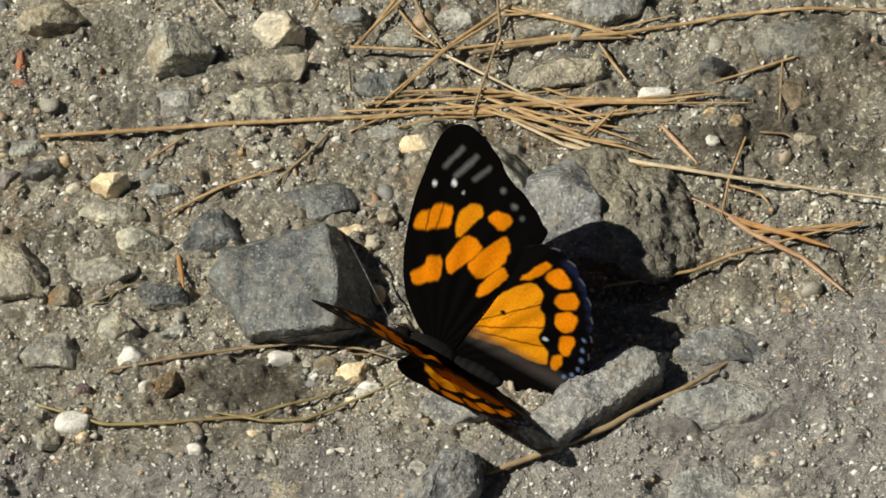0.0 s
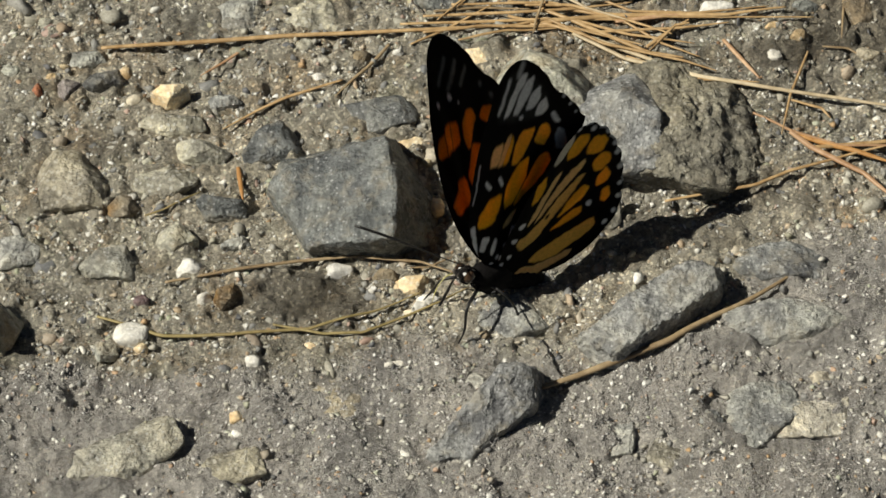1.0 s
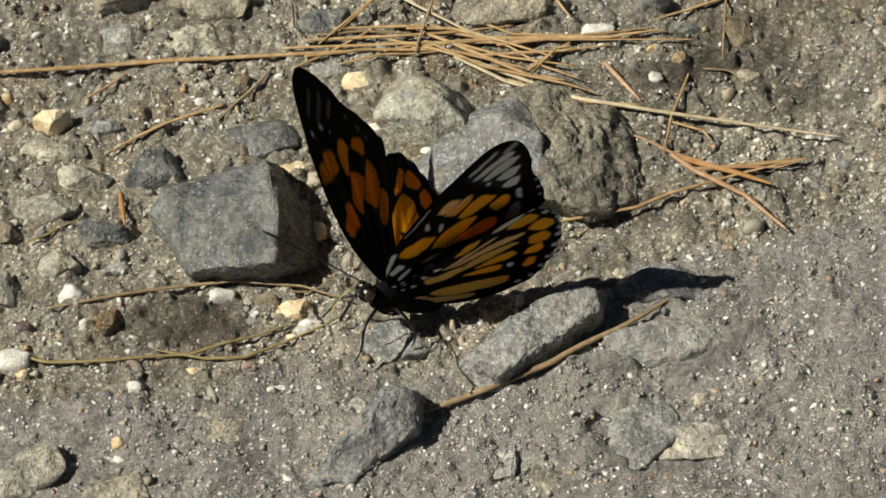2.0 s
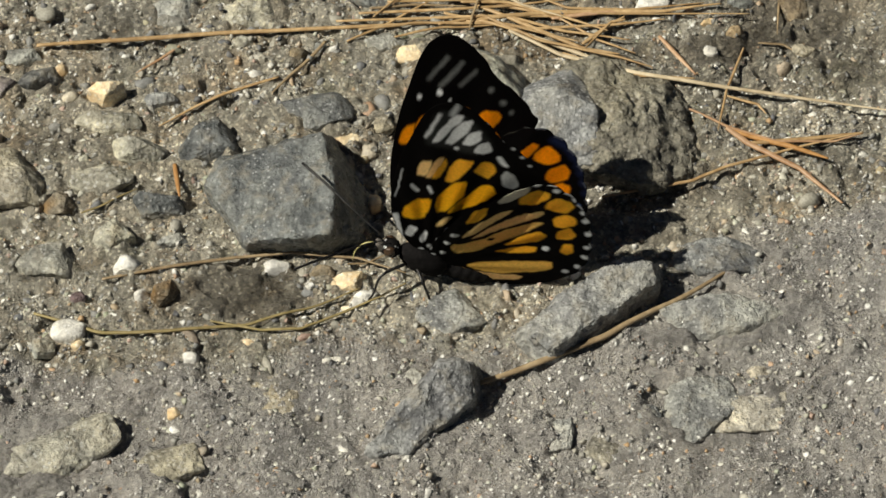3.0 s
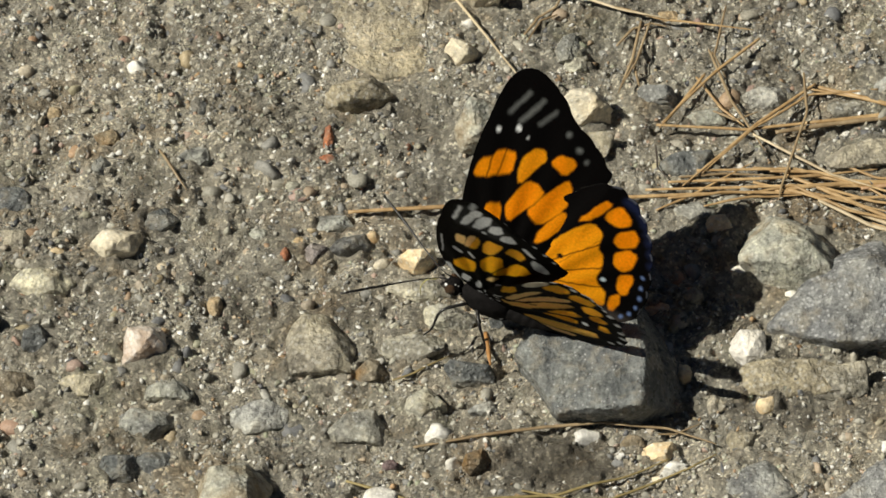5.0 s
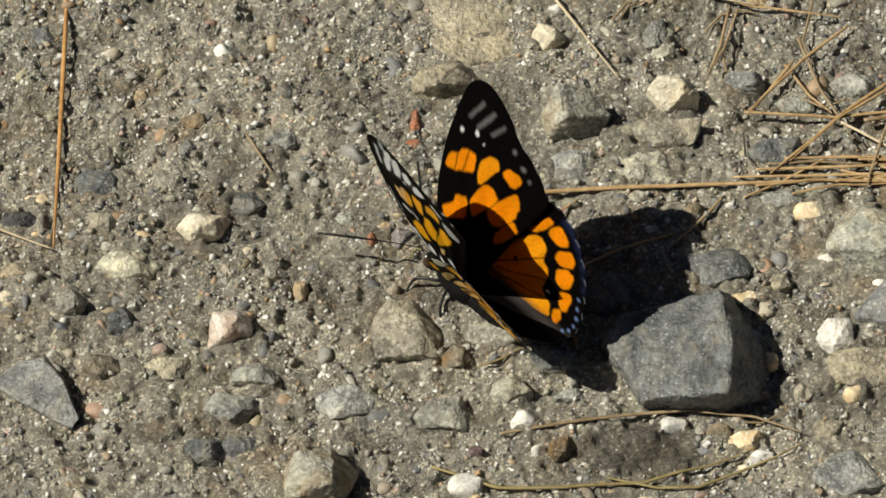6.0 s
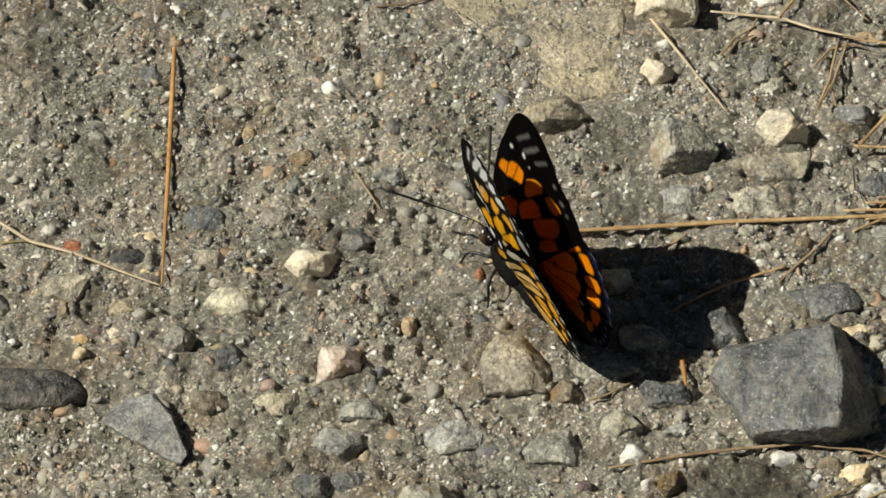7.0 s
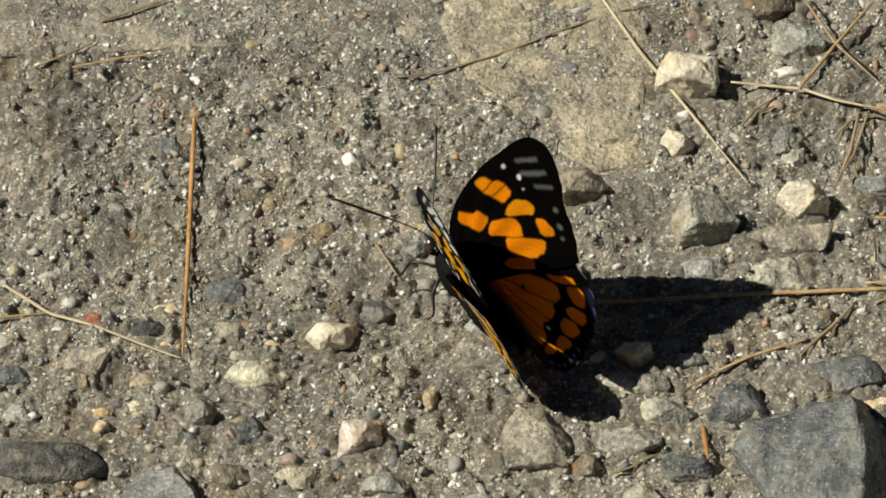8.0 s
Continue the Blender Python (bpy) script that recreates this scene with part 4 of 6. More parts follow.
needle("brownstraw", 0.18, (-1.2, -2.3, 0.5), (1.3, -2.1, 0.5), (5.1, -0.2, 0.5))
needle("olive", 0.3, (-46.9, -11.0, 0.5), (-37.3, -14.3, 0.5), (-27.4, -14.5, 0.5), (-15.9, -13.5, 0.5), (-6.9, -10.5, 0.5), (0.5, -6.9, 0.5))
needle("orange", 0.38, (-109.5, 77.6, 0.7), (-108.0, 52.6, 0.7), (-106.7, 28.2, 0.7))
needle("pale", 0.32, (-139.9, 45.1, 0.7), (-128.2, 36.6, 0.7), (-118.0, 32.5, 0.7), (-106.9, 28.0, 0.7))
needle("olive", 0.25, (-137.9, 36.1, 0.5), (-128.3, 36.8, 0.5))
needle("pale", 0.3, (-45.8, 103.1, 1.1), (-39.0, 90.9, 1.1), (-30.5, 77.7, 1.1), (-21.2, 63.2, 1.1))
needle("brownstraw", 0.22, (-77.8, 83.9, 0.9), (-70.6, 86.1, 0.9), (-61.7, 89.9, 0.9), (-52.8, 94.7, 0.9), (-43.4, 99.0, 0.9), (-34.8, 102.0, 0.9))
needle("pale", 0.28, (-24.1, 83.7, 1.4), (-12.7, 82.2, 1.4), (-7.4, 79.9, 1.4), (0.6, 77.8, 1.4))
needle("straw", 0.3, (-13.2, 82.1, 1.8), (-7.4, 91.4, 1.8), (-0.5, 102.1, 1.8))
needle("brownstraw", 0.25, (-13.3, 102.4, 1.8), (-7.4, 91.4, 1.8), (1.1, 81.2, 1.8))
needle("brownstraw", 0.25, (-136.9, 86.9, 0.7), (-132.6, 89.1, 0.7), (-127.9, 93.0, 0.7))
needle("brownstraw", 0.25, (-127.0, 97.4, 0.9), (-121.6, 99.9, 0.9), (-116.3, 102.4, 0.9))
needle("brownstraw", 0.2, (-17.2, 79.1, 0.9), (-19.8, 77.9, 0.9), (-22.0, 73.2, 0.9))
needle("brownstraw", 0.25, (-3.8, 77.7, 1.1), (-5.2, 69.6, 1.1), (-7.4, 62.7, 1.1))
needle("straw", 0.2, (-130.5, 87.1, 0.5), (-122.5, 89.8, 0.5), (-115.2, 91.0, 0.5))
needle("brownstraw", 0.25, (-78.8, 50.7, 0.5), (-76.8, 47.5, 0.5), (-74.1, 43.3, 0.5))
needle("straw", 0.25, (-10.9, 81.5, 1.1), (-0.2, 78.0, 1.1), (14.0, 75.8, 1.1))
needle("brownstraw", 0.2, (-2.4, 77.4, 1.1), (-4.6, 69.2, 1.1), (-7.2, 63.5, 1.1))
needle("straw", 0.28, (14.9, 73.6, 1.6), (7.8, 66.6, 1.6), (-0.6, 56.3, 1.6))
needle("brownstraw", 0.25, (6.9, 71.4, 1.4), (10.3, 61.1, 1.4), (15.4, 51.0, 1.4))
needle("brownstraw", 0.2, (9.7, 81.0, 1.1), (7.8, 70.5, 1.1), (9.5, 65.9, 1.1))
needle("olive", 0.2, (-40.8, 7.6, 0.4), (-37.5, 8.8, 0.4), (-32.5, 12.0, 0.4))
needle("brownstraw", 0.48, (17.1, 54.9, 0.9), (26.0, 56.6, 0.9), (33.9, 57.3, 0.9), (41.9, 57.8, 0.9))
needle("straw", 0.45, (23.5, 64.2, 1.0), (30.5, 61.3, 1.0), (37.5, 59.1, 1.0), (43.6, 57.7, 1.0))
needle("straw", 0.4, (13.5, 47.8, 0.9), (19.6, 47.2, 0.9), (25.7, 45.5, 0.9), (31.7, 43.2, 0.9))
needle("straw", 0.45, (14.3, 42.6, 1.1), (21.3, 43.7, 1.1), (30.0, 44.7, 1.1), (38.7, 45.0, 1.1), (47.4, 44.6, 1.1), (56.2, 45.9, 1.1))
needle("pale", 0.4, (26.4, 40.6, 0.7), (33.3, 37.2, 0.7), (40.1, 33.8, 0.7))
needle("straw", 0.4, (18.7, 46.2, 0.8), (27.3, 41.6, 0.8), (35.0, 37.7, 0.8), (40.2, 36.3, 0.8))
needle("straw", 0.4, (34.6, 38.5, 1.2), (38.2, 41.6, 1.2), (41.3, 44.0, 1.2))
needle("orange", 0.48, (56.7, 21.8, 0.6), (65.1, 19.0, 0.6), (70.9, 16.7, 0.6))
needle("straw", 0.45, (59.1, 19.6, 0.6), (67.7, 20.3, 0.6), (76.3, 21.6, 0.6))
needle("pinkstraw", 0.4, (30.0, 43.5, 1.2), (37.0, 44.6, 1.2), (44.9, 45.3, 1.2))
needle("straw", 0.35, (13.5, 45.0, 0.9), (18.7, 43.3, 0.9), (24.7, 40.8, 0.9))
needle("brownstraw", 0.25, (-22.4, 75.2, 0.5), (-20.2, 78.8, 0.5), (-17.5, 80.6, 0.5), (-16.2, 83.5, 0.5))
needle("brownstraw", 0.25, (-7.7, 72.9, 0.5), (-5.0, 76.4, 0.5), (-2.3, 77.6, 0.5), (0.3, 77.0, 0.5))
needle("brownstraw", 0.22, (-4.1, 64.8, 0.5), (-5.0, 69.4, 0.5), (-3.2, 72.9, 0.5))


# ---- loose grit ----
ICO = ((0, -0.53, 0.85), (0, 0.53, 0.85), (0, -0.53, -0.85), (0, 0.53, -0.85), (-0.53, 0.85, 0), (0.53, 0.85, 0), (-0.53, -0.85, 0), (0.53, -0.85, 0), (0.85, 0, 0.53), (0.85, 0, -0.53), (-0.85, 0, 0.53), (-0.85, 0, -0.53))


def ico_faces():
    f = []
    for a in range(12):
        for b in range(a + 1, 12):
            for c in range(b + 1, 12):
                q = [Vector(ICO[i]) for i in (a, b, c)]
                if all((q[i] - q[j]).length < 1.1 for i, j in ((0, 1), (1, 2), (0, 2))):
                    f.append((a, b, c) if (q[1] - q[0]).cross(q[2] - q[0]).dot(q[0]) > 0 else (a, c, b))
    return np.array(f)


OCT = ((1, 0, 0), (0, 1, 0), (-1, 0, 0), (0, -1, 0), (0, 0, 1), (0, 0, -1))
OCT_FACES = ((0, 1, 4), (1, 2, 4), (2, 3, 4), (3, 0, 4), (1, 0, 5), (2, 1, 5), (3, 2, 5), (0, 3, 5))


def round_faces():
    """The twenty-faced stone with each face split in four and pushed out to the sphere."""
    verts, faces, halves = [Vector(v).normalized() for v in ICO], [], {}

    def half(a, b):
        k = (min(a, b), max(a, b))
        if k not in halves:
            halves[k] = len(verts)
            verts.append((verts[a] + verts[b]).normalized())
        return halves[k]

    for a, b, c in ico_faces():
        d, e, f = half(a, b), half(b, c), half(c, a)
        faces += [(a, d, f), (d, b, e), (f, e, c), (d, e, f)]
    return np.array([tuple(v) for v in verts]), np.array(faces)


def grit(label, material, count, small, large, seed, soil_only=0.5, sharp=False, rims=False):
    r = np.random.RandomState(seed)
    x, y = r.uniform(-0.14, 0.092, count * 5), r.uniform(-0.058, 0.104, count * 5)
    only = crust_at(x, y) if soil_only >= 0 else 1 - crust_at(x, y)
    keep = (r.uniform(0, 1, count * 5) > abs(soil_only) * only) & (r.uniform(-0.9, 0.6, count * 5) < lattice(x, y, 0.017, seed + 20) + 0.4)
    keep &= r.uniform(0, 1, count * 5) > 1.1 * dark_soil_at(x, y)
    x, y = x[keep][:count], y[keep][:count]
    if rims:
        # crumbs heaped against the feet of the stones
        x, y = [], []
        for cx, cy, rx, ry, turn, up in RIMS:
            for _ in range(int((rx + ry) / MM * 4.5)):
                a, k = r.uniform(0, 6.28), 1.0 + 0.22 * r.standard_normal()
                p, q = rx * k * math.cos(a), ry * k * math.sin(a)
                x.append(cx + p * math.cos(turn) - q * math.sin(turn))
                y.append(cy + p * math.sin(turn) + q * math.cos(turn))
        x, y = np.array(x), np.array(y)
    n = len(x)
    s = small + (large - small) * r.uniform(0, 1, n) ** 3.2
    base, faces = (np.array(OCT, float), np.array(OCT_FACES)) if sharp else round_faces()
    c = len(base)
    if sharp:
        lumps = r.uniform(0.5, 1.2, (n, c, 1))
    else:
        # each chip cut flat on six sides
        ways = r.standard_normal((n, 6, 3))
        ways /= np.linalg.norm(ways, axis=2, keepdims=True)
        reach = np.einsum("cd,nkd->nck", base, ways)
        lumps = (np.clip(r.uniform(0.42, 0.85, (n, 1, 6)) / np.maximum(reach, 0.05), 0.3, 1).min(2) * r.uniform(0.9, 1.1, (n, c)))[..., None]
    v = base[None] * lumps * (s * MM / 2)[:, None, None]
    v *= r.uniform(0.45, 1.4, (n, 1, 3)) * np.array([1, 1, 0.8])
    a = r.uniform(0, 6.28, n)
    ca, sa = np.cos(a)[:, None], np.sin(a)[:, None]
    vx, vy = v[..., 0] * ca - v[..., 1] * sa, v[..., 0] * sa + v[..., 1] * ca
    z = soil_height(x, y) + s * MM * (r.uniform(-0.34, 0.06, n) if sharp else r.uniform(-0.34, -0.08, n)) + (s * MM * r.uniform(0, 0.5, n) if rims else 0)
    co = np.stack([vx + x[:, None], vy + y[:, None], v[..., 2] + z[:, None]], -1).reshape(-1, 3)
    f = (faces[None] + c * np.arange(n)[:, None, None]).reshape(-1, 3)
    me = bpy.data.meshes.new("grit")
    me.vertices.add(len(co))
    me.vertices.foreach_set("co", co.ravel())
    me.loops.add(f.size)
    me.loops.foreach_set("vertex_index", f.ravel())
    me.polygons.add(len(f))
    me.polygons.foreach_set("loop_start", np.arange(0, f.size, 3))
    me.update(calc_edges=True)
    if not sharp:
        me.polygons.foreach_set("use_smooth", np.ones(len(f), bool))
    me.materials.append(material)
    tagged(new("grit", me), label, "grit", kind="stuff")


MIXED = [(0.0, (0.11, 0.11, 0.115)), (0.16, (0.25, 0.247, 0.232)), (0.36, (0.36, 0.345, 0.3)), (0.56, (0.46, 0.435, 0.37)), (0.68, (0.38, 0.28, 0.18)), (0.75, (0.33, 0.32, 0.24)), (0.86, (0.56, 0.54, 0.48)), (1.0, (0.76, 0.75, 0.71))]
grit("mixed grey and buff coarse sand grains", grit_material("mixed_grit", MIXED, 0.55), 9000, 0.6, 1.8, 1, 0.8)
grit("crumbs of grey-buff sand covering the soil", grit_material("sand_crumbs", [(0.0, (0.11, 0.11, 0.11)), (0.12, (0.25, 0.248, 0.235)), (0.3, (0.37, 0.355, 0.31)), (0.48, (0.49, 0.47, 0.41)), (0.56, (0.44, 0.29, 0.15)), (0.62, (0.45, 0.33, 0.28)), (0.68, (0.36, 0.38, 0.28)), (0.78, (0.62, 0.605, 0.55)), (1.0, (0.8, 0.79, 0.76))], 0.5), 60000, 0.4, 1.6, 9, 0.25, True)
grit("crumbs heaped against the feet of the stones", grit_material("foot_crumbs", MIXED, 0.6), 1, 0.4, 1.7, 14, 0, True, True)
grit("scattered angular gravel chips of mixed colours", grit_material("gravel_chips", [(0.0, (0.12, 0.123, 0.13)), (0.16, (0.22, 0.22, 0.215)), (0.35, (0.31, 0.295, 0.245)), (0.58, (0.4, 0.375, 0.31)), (0.68, (0.36, 0.23, 0.13)), (0.74, (0.37, 0.26, 0.22)), (0.82, (0.29, 0.31, 0.22)), (0.9, (0.46, 0.37, 0.23)), (0.97, (0.5, 0.475, 0.42)), (1.0, (0.66, 0.64, 0.58))], 0.55), 1700, 1.2, 4.0, 4, 1.0)
grit("pale grey crumbs on the hard crust", grit_material("crust_crumbs", [(0.0, (0.13, 0.127, 0.125)), (0.25, (0.29, 0.275, 0.262)), (0.6, (0.42, 0.4, 0.38)), (0.92, (0.52, 0.5, 0.48)), (1.0, (0.75, 0.73, 0.71))], 0.5), 42000, 0.28, 0.95, 11, -1.0, True)
grit("scattered glinting mica and quartz grains", grit_material("glinting_grit", [(0.0, (0.3, 0.3, 0.3)), (0.5, (0.6, 0.59, 0.56)), (1.0, (0.8, 0.8, 0.8))], 0.12), 9000, 0.25, 0.85, 2, 0.1, True)
grit("small dark slate chips in the sand", grit_material("slate_chips", [(0.0, (0.05, 0.053, 0.06)), (1.0, (0.2, 0.2, 0.21))], 0.5), 1100, 0.5, 2.0, 3, 0.7, True)


# ---- the butterfly ----
def wing_material():
    m, n, l, b = links_of("wing_scales")
    a = n.new("ShaderNodeAttribute")
    a.attribute_name = "scales"
    v = place(n, l, False)
    t = tex(n, l, "noise", 2600, v, 3, 0.7)
    col = mixed(n, l, "MULTIPLY", 0.5, a.outputs["Color"], ramp(n, l, t.outputs[0], [(0.3, (0.65,) * 3), (0.7, (1.25,) * 3)]))
    l.new(col, b.inputs["Base Color"])
    b.inputs["Roughness"].default_value = 0.6
    b.inputs["Specular IOR Level"].default_value = 0.03
    bumped(n, l, b, t.outputs[0], 0.25, 0.0002)
    tr = n.new("ShaderNodeBsdfTranslucent")
    l.new(col, tr.inputs["Color"])
    mix = n.new("ShaderNodeMixShader")
    mix.inputs[0].default_value = 0.3
    l.new(b.outputs[0], mix.inputs[1])
    l.new(tr.outputs[0], mix.inputs[2])
    l.new(mix.outputs[0], n["Material Output"].inputs["Surface"])
    return m


WING = wing_material()
BLACK, ORANGE, AMBER, OCHRE = (0.0035, 0.003, 0.003), (0.92, 0.29, 0.004), (0.92, 0.35, 0.007), (0.9, 0.45, 0.03)
GOLD, CREAM, WHITE, SMOKE, GREYISH, BLUE = (0.92, 0.46, 0.012), (0.86, 0.6, 0.24), (0.86, 0.88, 0.88), (0.3, 0.31, 0.3), (0.07, 0.06, 0.055), (0.2, 0.3, 0.6)


def curve_through(points, n, closed=False):
    """n points at even steps along a smooth curve through the given ones."""
    p = np.array(points, float)
    q = np.concatenate([[2 * p[0] - p[1]], p, [2 * p[-1] - p[-2]]])
    t = np.linspace(0, 1, 24, endpoint=False)[:, None]
    c = [0.5 * (2 * q[i] + (q[i + 1] - q[i - 1]) * t + (2 * q[i - 1] - 5 * q[i] + 4 * q[i + 1] - q[i + 2]) * t ** 2 + (3 * q[i] - q[i - 1] - 3 * q[i + 1] + q[i + 2]) * t ** 3) for i in range(1, len(p))]
    c = np.concatenate(c + [p[-1:]])
    s = np.concatenate([[0], np.cumsum(np.hypot(*np.diff(c, axis=0).T))])
    k = np.linspace(0, s[-1], n)
    return np.stack([np.interp(k, s, c[:, 0]), np.interp(k, s, c[:, 1])], -1)


def inside(u, v, poly):
    """Signed distance to a polygon, positive inside, in mm."""
    p = np.array(poly, float)
    d = np.full(u.shape, 1e9)
    odd = np.zeros(u.shape, bool)
    for (a, b), (c, e) in zip(p, np.roll(p, -1, 0)):
        du, dv = c - a, e - b
        t = np.clip(((u - a) * du + (v - b) * dv) / (du * du + dv * dv + 1e-12), 0, 1)
        d = np.minimum(d, np.hypot(u - a - t * du, v - b - t * dv))
        cross = (b > v) != (e > v)
        odd ^= cross & (u < a + (v - b) * du / np.where(dv == 0, 1e-12, dv))
    return np.where(odd, d, -d)


def line_gap(u, v, a, b):
    du, dv = b[0] - a[0], b[1] - a[1]
    t = np.clip(((u - a[0]) * du + (v - a[1]) * dv) / (du * du + dv * dv), 0, 1)
    return np.hypot(u - a[0] - t * du, v - a[1] - t * dv)


class Scales:
    """The colour of one side of a wing, laid on patch by patch (u ahead, v outwards, mm)."""

    def __init__(self, u, v, base):
        self.u, self.v, self.grow = u, v, 0.12
        w = 0.12 * lattice(u * MM, v * MM, 0.0008, 31)
        self.du, self.dv = u + w, v + 0.12 * lattice(u * MM, v * MM, 0.0008, 32)
        self.c = np.ones(u.shape + (3,)) * np.array(base)

    def lay(self, mask, colour, most=1.0):
        k = (np.clip(mask, 0, 1) * most)[..., None]
        self.c = self.c * (1 - k) + np.array(colour) * k
        return self

    def patch(self, colour, *poly, soft=0.3, most=1.0):
        # round the corners
        p, q = np.array(poly, float), np.roll(np.array(poly, float), -1, 0)
        poly = np.stack([0.84 * p + 0.16 * q, 0.16 * p + 0.84 * q], 1).reshape(-1, 2)
        return self.lay((inside(self.du, self.dv, poly) + self.grow) / soft + 0.5, colour, most)

    def spot(self, colour, u, v, r, soft=0.25, most=1.0):
        return self.lay((r - np.hypot(self.du - u, self.dv - v)) / soft + 0.5, colour, most)

    def streak(self, colour, a, b, r, soft=0.4, most=1.0):
        return self.lay((r - line_gap(self.du, self.dv, a, b)) / soft + 0.5, colour, most)


def fore_upper(s):
    p = s.patch
    p(ORANGE, (10.1, 14.5), (10.4, 17.2), (8.9, 18.4), (8.8, 19.5), (7.9, 20.2), (6.1, 20.5), (5.2, 17.7), (6.8, 16.6), (7.9, 15.8))
    p(AMBER, (3.2, 16.8), (4.5, 18.6), (4.7, 20.8), (3.6, 22.7), (2.5, 23.0), (1.4, 22.2), (2.4, 19.5))
    p(ORANGE, (6.2, 7.0), (7.1, 8.3), (5.6, 10.4), (6.0, 11.8), (4.0, 13.0), (2.8, 9.5), (4.1, 8.5), (5.3, 7.1))
    p(ORANGE, (1.7, 11.1), (3.2, 12.7), (3.0, 15.3), (2.2, 17.9), (0.3, 18.0), (-0.9, 17.4), (0.3, 13.9))
    p(ORANGE, (0.6, 22.0), (-0.1, 23.6), (-2.0, 24.1), (-2.9, 23.3), (-2.2, 21.3))
    p(ORANGE, (-0.1, 13.6), (-1.0, 16.8), (-2.8, 20.9), (-4.4, 19.8), (-4.6, 16.7), (-2.7, 12.9))
    p(ORANGE, (-3.6, 10.1), (-3.0, 11.7), (-3.8, 14.3), (-4.8, 16.5), (-6.2, 15.5), (-4.9, 12.3))
    s.streak(BLACK, (8.4, 15.5), (9.2, 18.9), 0.1).streak(BLACK, (7.0, 16.6), (7.7, 20.4), 0.08)
    s.streak(SMOKE, (10.1, 25.6), (8.6, 29.5), -0.1, 1.4, 1.1).streak(SMOKE, (7.9, 25.2), (6.2, 29.5), -0.08, 1.5, 1.15).streak(SMOKE, (5.1, 26.2), (3.8, 28.9), -0.1, 1.4, 1.05)
    s.spot(WHITE, 10.4, 22.5, 0.42).spot(WHITE, 7.7, 24.1, 0.46).spot(WHITE, 5.7, 23.5, 0.22, most=0.7)
    s.spot(SMOKE, 0.4, 27.0, 0.4, 0.6, 0.6).spot(SMOKE, -2.1, 25.7, 0.4, 0.6, 0.6).spot(SMOKE, -3.9, 24.7, 0.3, 0.6, 0.5)


def hind_upper(s):
    p = s.patch
    p(AMBER, (-2.8, 4.5), (-3.3, 7.0), (-7.2, 16.3), (-9.3, 19.3), (-11.2, 18.6), (-11.8, 16.1), (-13.1, 15.0), (-13.7, 13.5), (-13.7, 11.4), (-15.0, 10.3), (-16.3, 10.0), (-17.0, 8.2), (-15.3, 7.3), (-9.4, 6.2), (-5.2, 4.7))
    p(ORANGE, (-7.2, 18.2), (-9.1, 23.5), (-10.3, 23.4), (-9.0, 19.9))
    p(ORANGE, (-10.6, 21.0), (-10.4, 22.2), (-11.7, 23.9), (-13.7, 23.1), (-14.2, 22.3), (-12.6, 20.7))
    p(ORANGE, (-13.3, 18.5), (-13.3, 20.0), (-15.1, 21.8), (-16.4, 20.8), (-16.5, 19.4), (-14.4, 18.0))
    p(ORANGE, (-15.0, 15.0), (-14.5, 16.8), (-15.8, 18.4), (-17.3, 18.5), (-17.7, 16.0), (-16.7, 14.7))
    p(ORANGE, (-17.4, 11.6), (-16.6, 13.7), (-18.2, 14.9), (-18.8, 14.3), (-19.0, 11.8), (-18.3, 11.2))
    p(ORANGE, (-17.8, 8.0), (-17.2, 10.1), (-18.2, 11.0), (-18.8, 10.0), (-18.6, 8.3))
    root = (-3.0, 4.6)
    for tip in ((-11.9, 16.8), (-13.9, 13.4), (-15.4, 10.5)):
        s.streak(BLACK, root, tip, 0.1, 0.22, 0.9)
    s.streak(BLACK, (-8.0, 10.3), (-12.0, 18.1), 0.05, 0.2, 0.6)
    s.spot(BLACK, -7.7, 11.3, 0.42).spot((0.6, 0.72, 0.8), -14.9, 11.8, 0.42)
    s.lay(1.2 - np.abs(s.v - 4.6 + 0.12 * s.u) / 1.6, GREYISH, 0.8)
    for u, v in ((-20.1, 8.0), (-20.9, 9.1), (-21.2, 10.6), (-21.0, 12.2), (-20.5, 13.9), (-19.8, 15.6)):
        s.spot(BLUE, u, v, 0.3, 0.4, 0.75)
    for k in range(9):
        s.spot((0.03, 0.045, 0.14), -12.0 - k, 25.2 - 0.11 * k * k, 0.6, 1.0, 0.35)


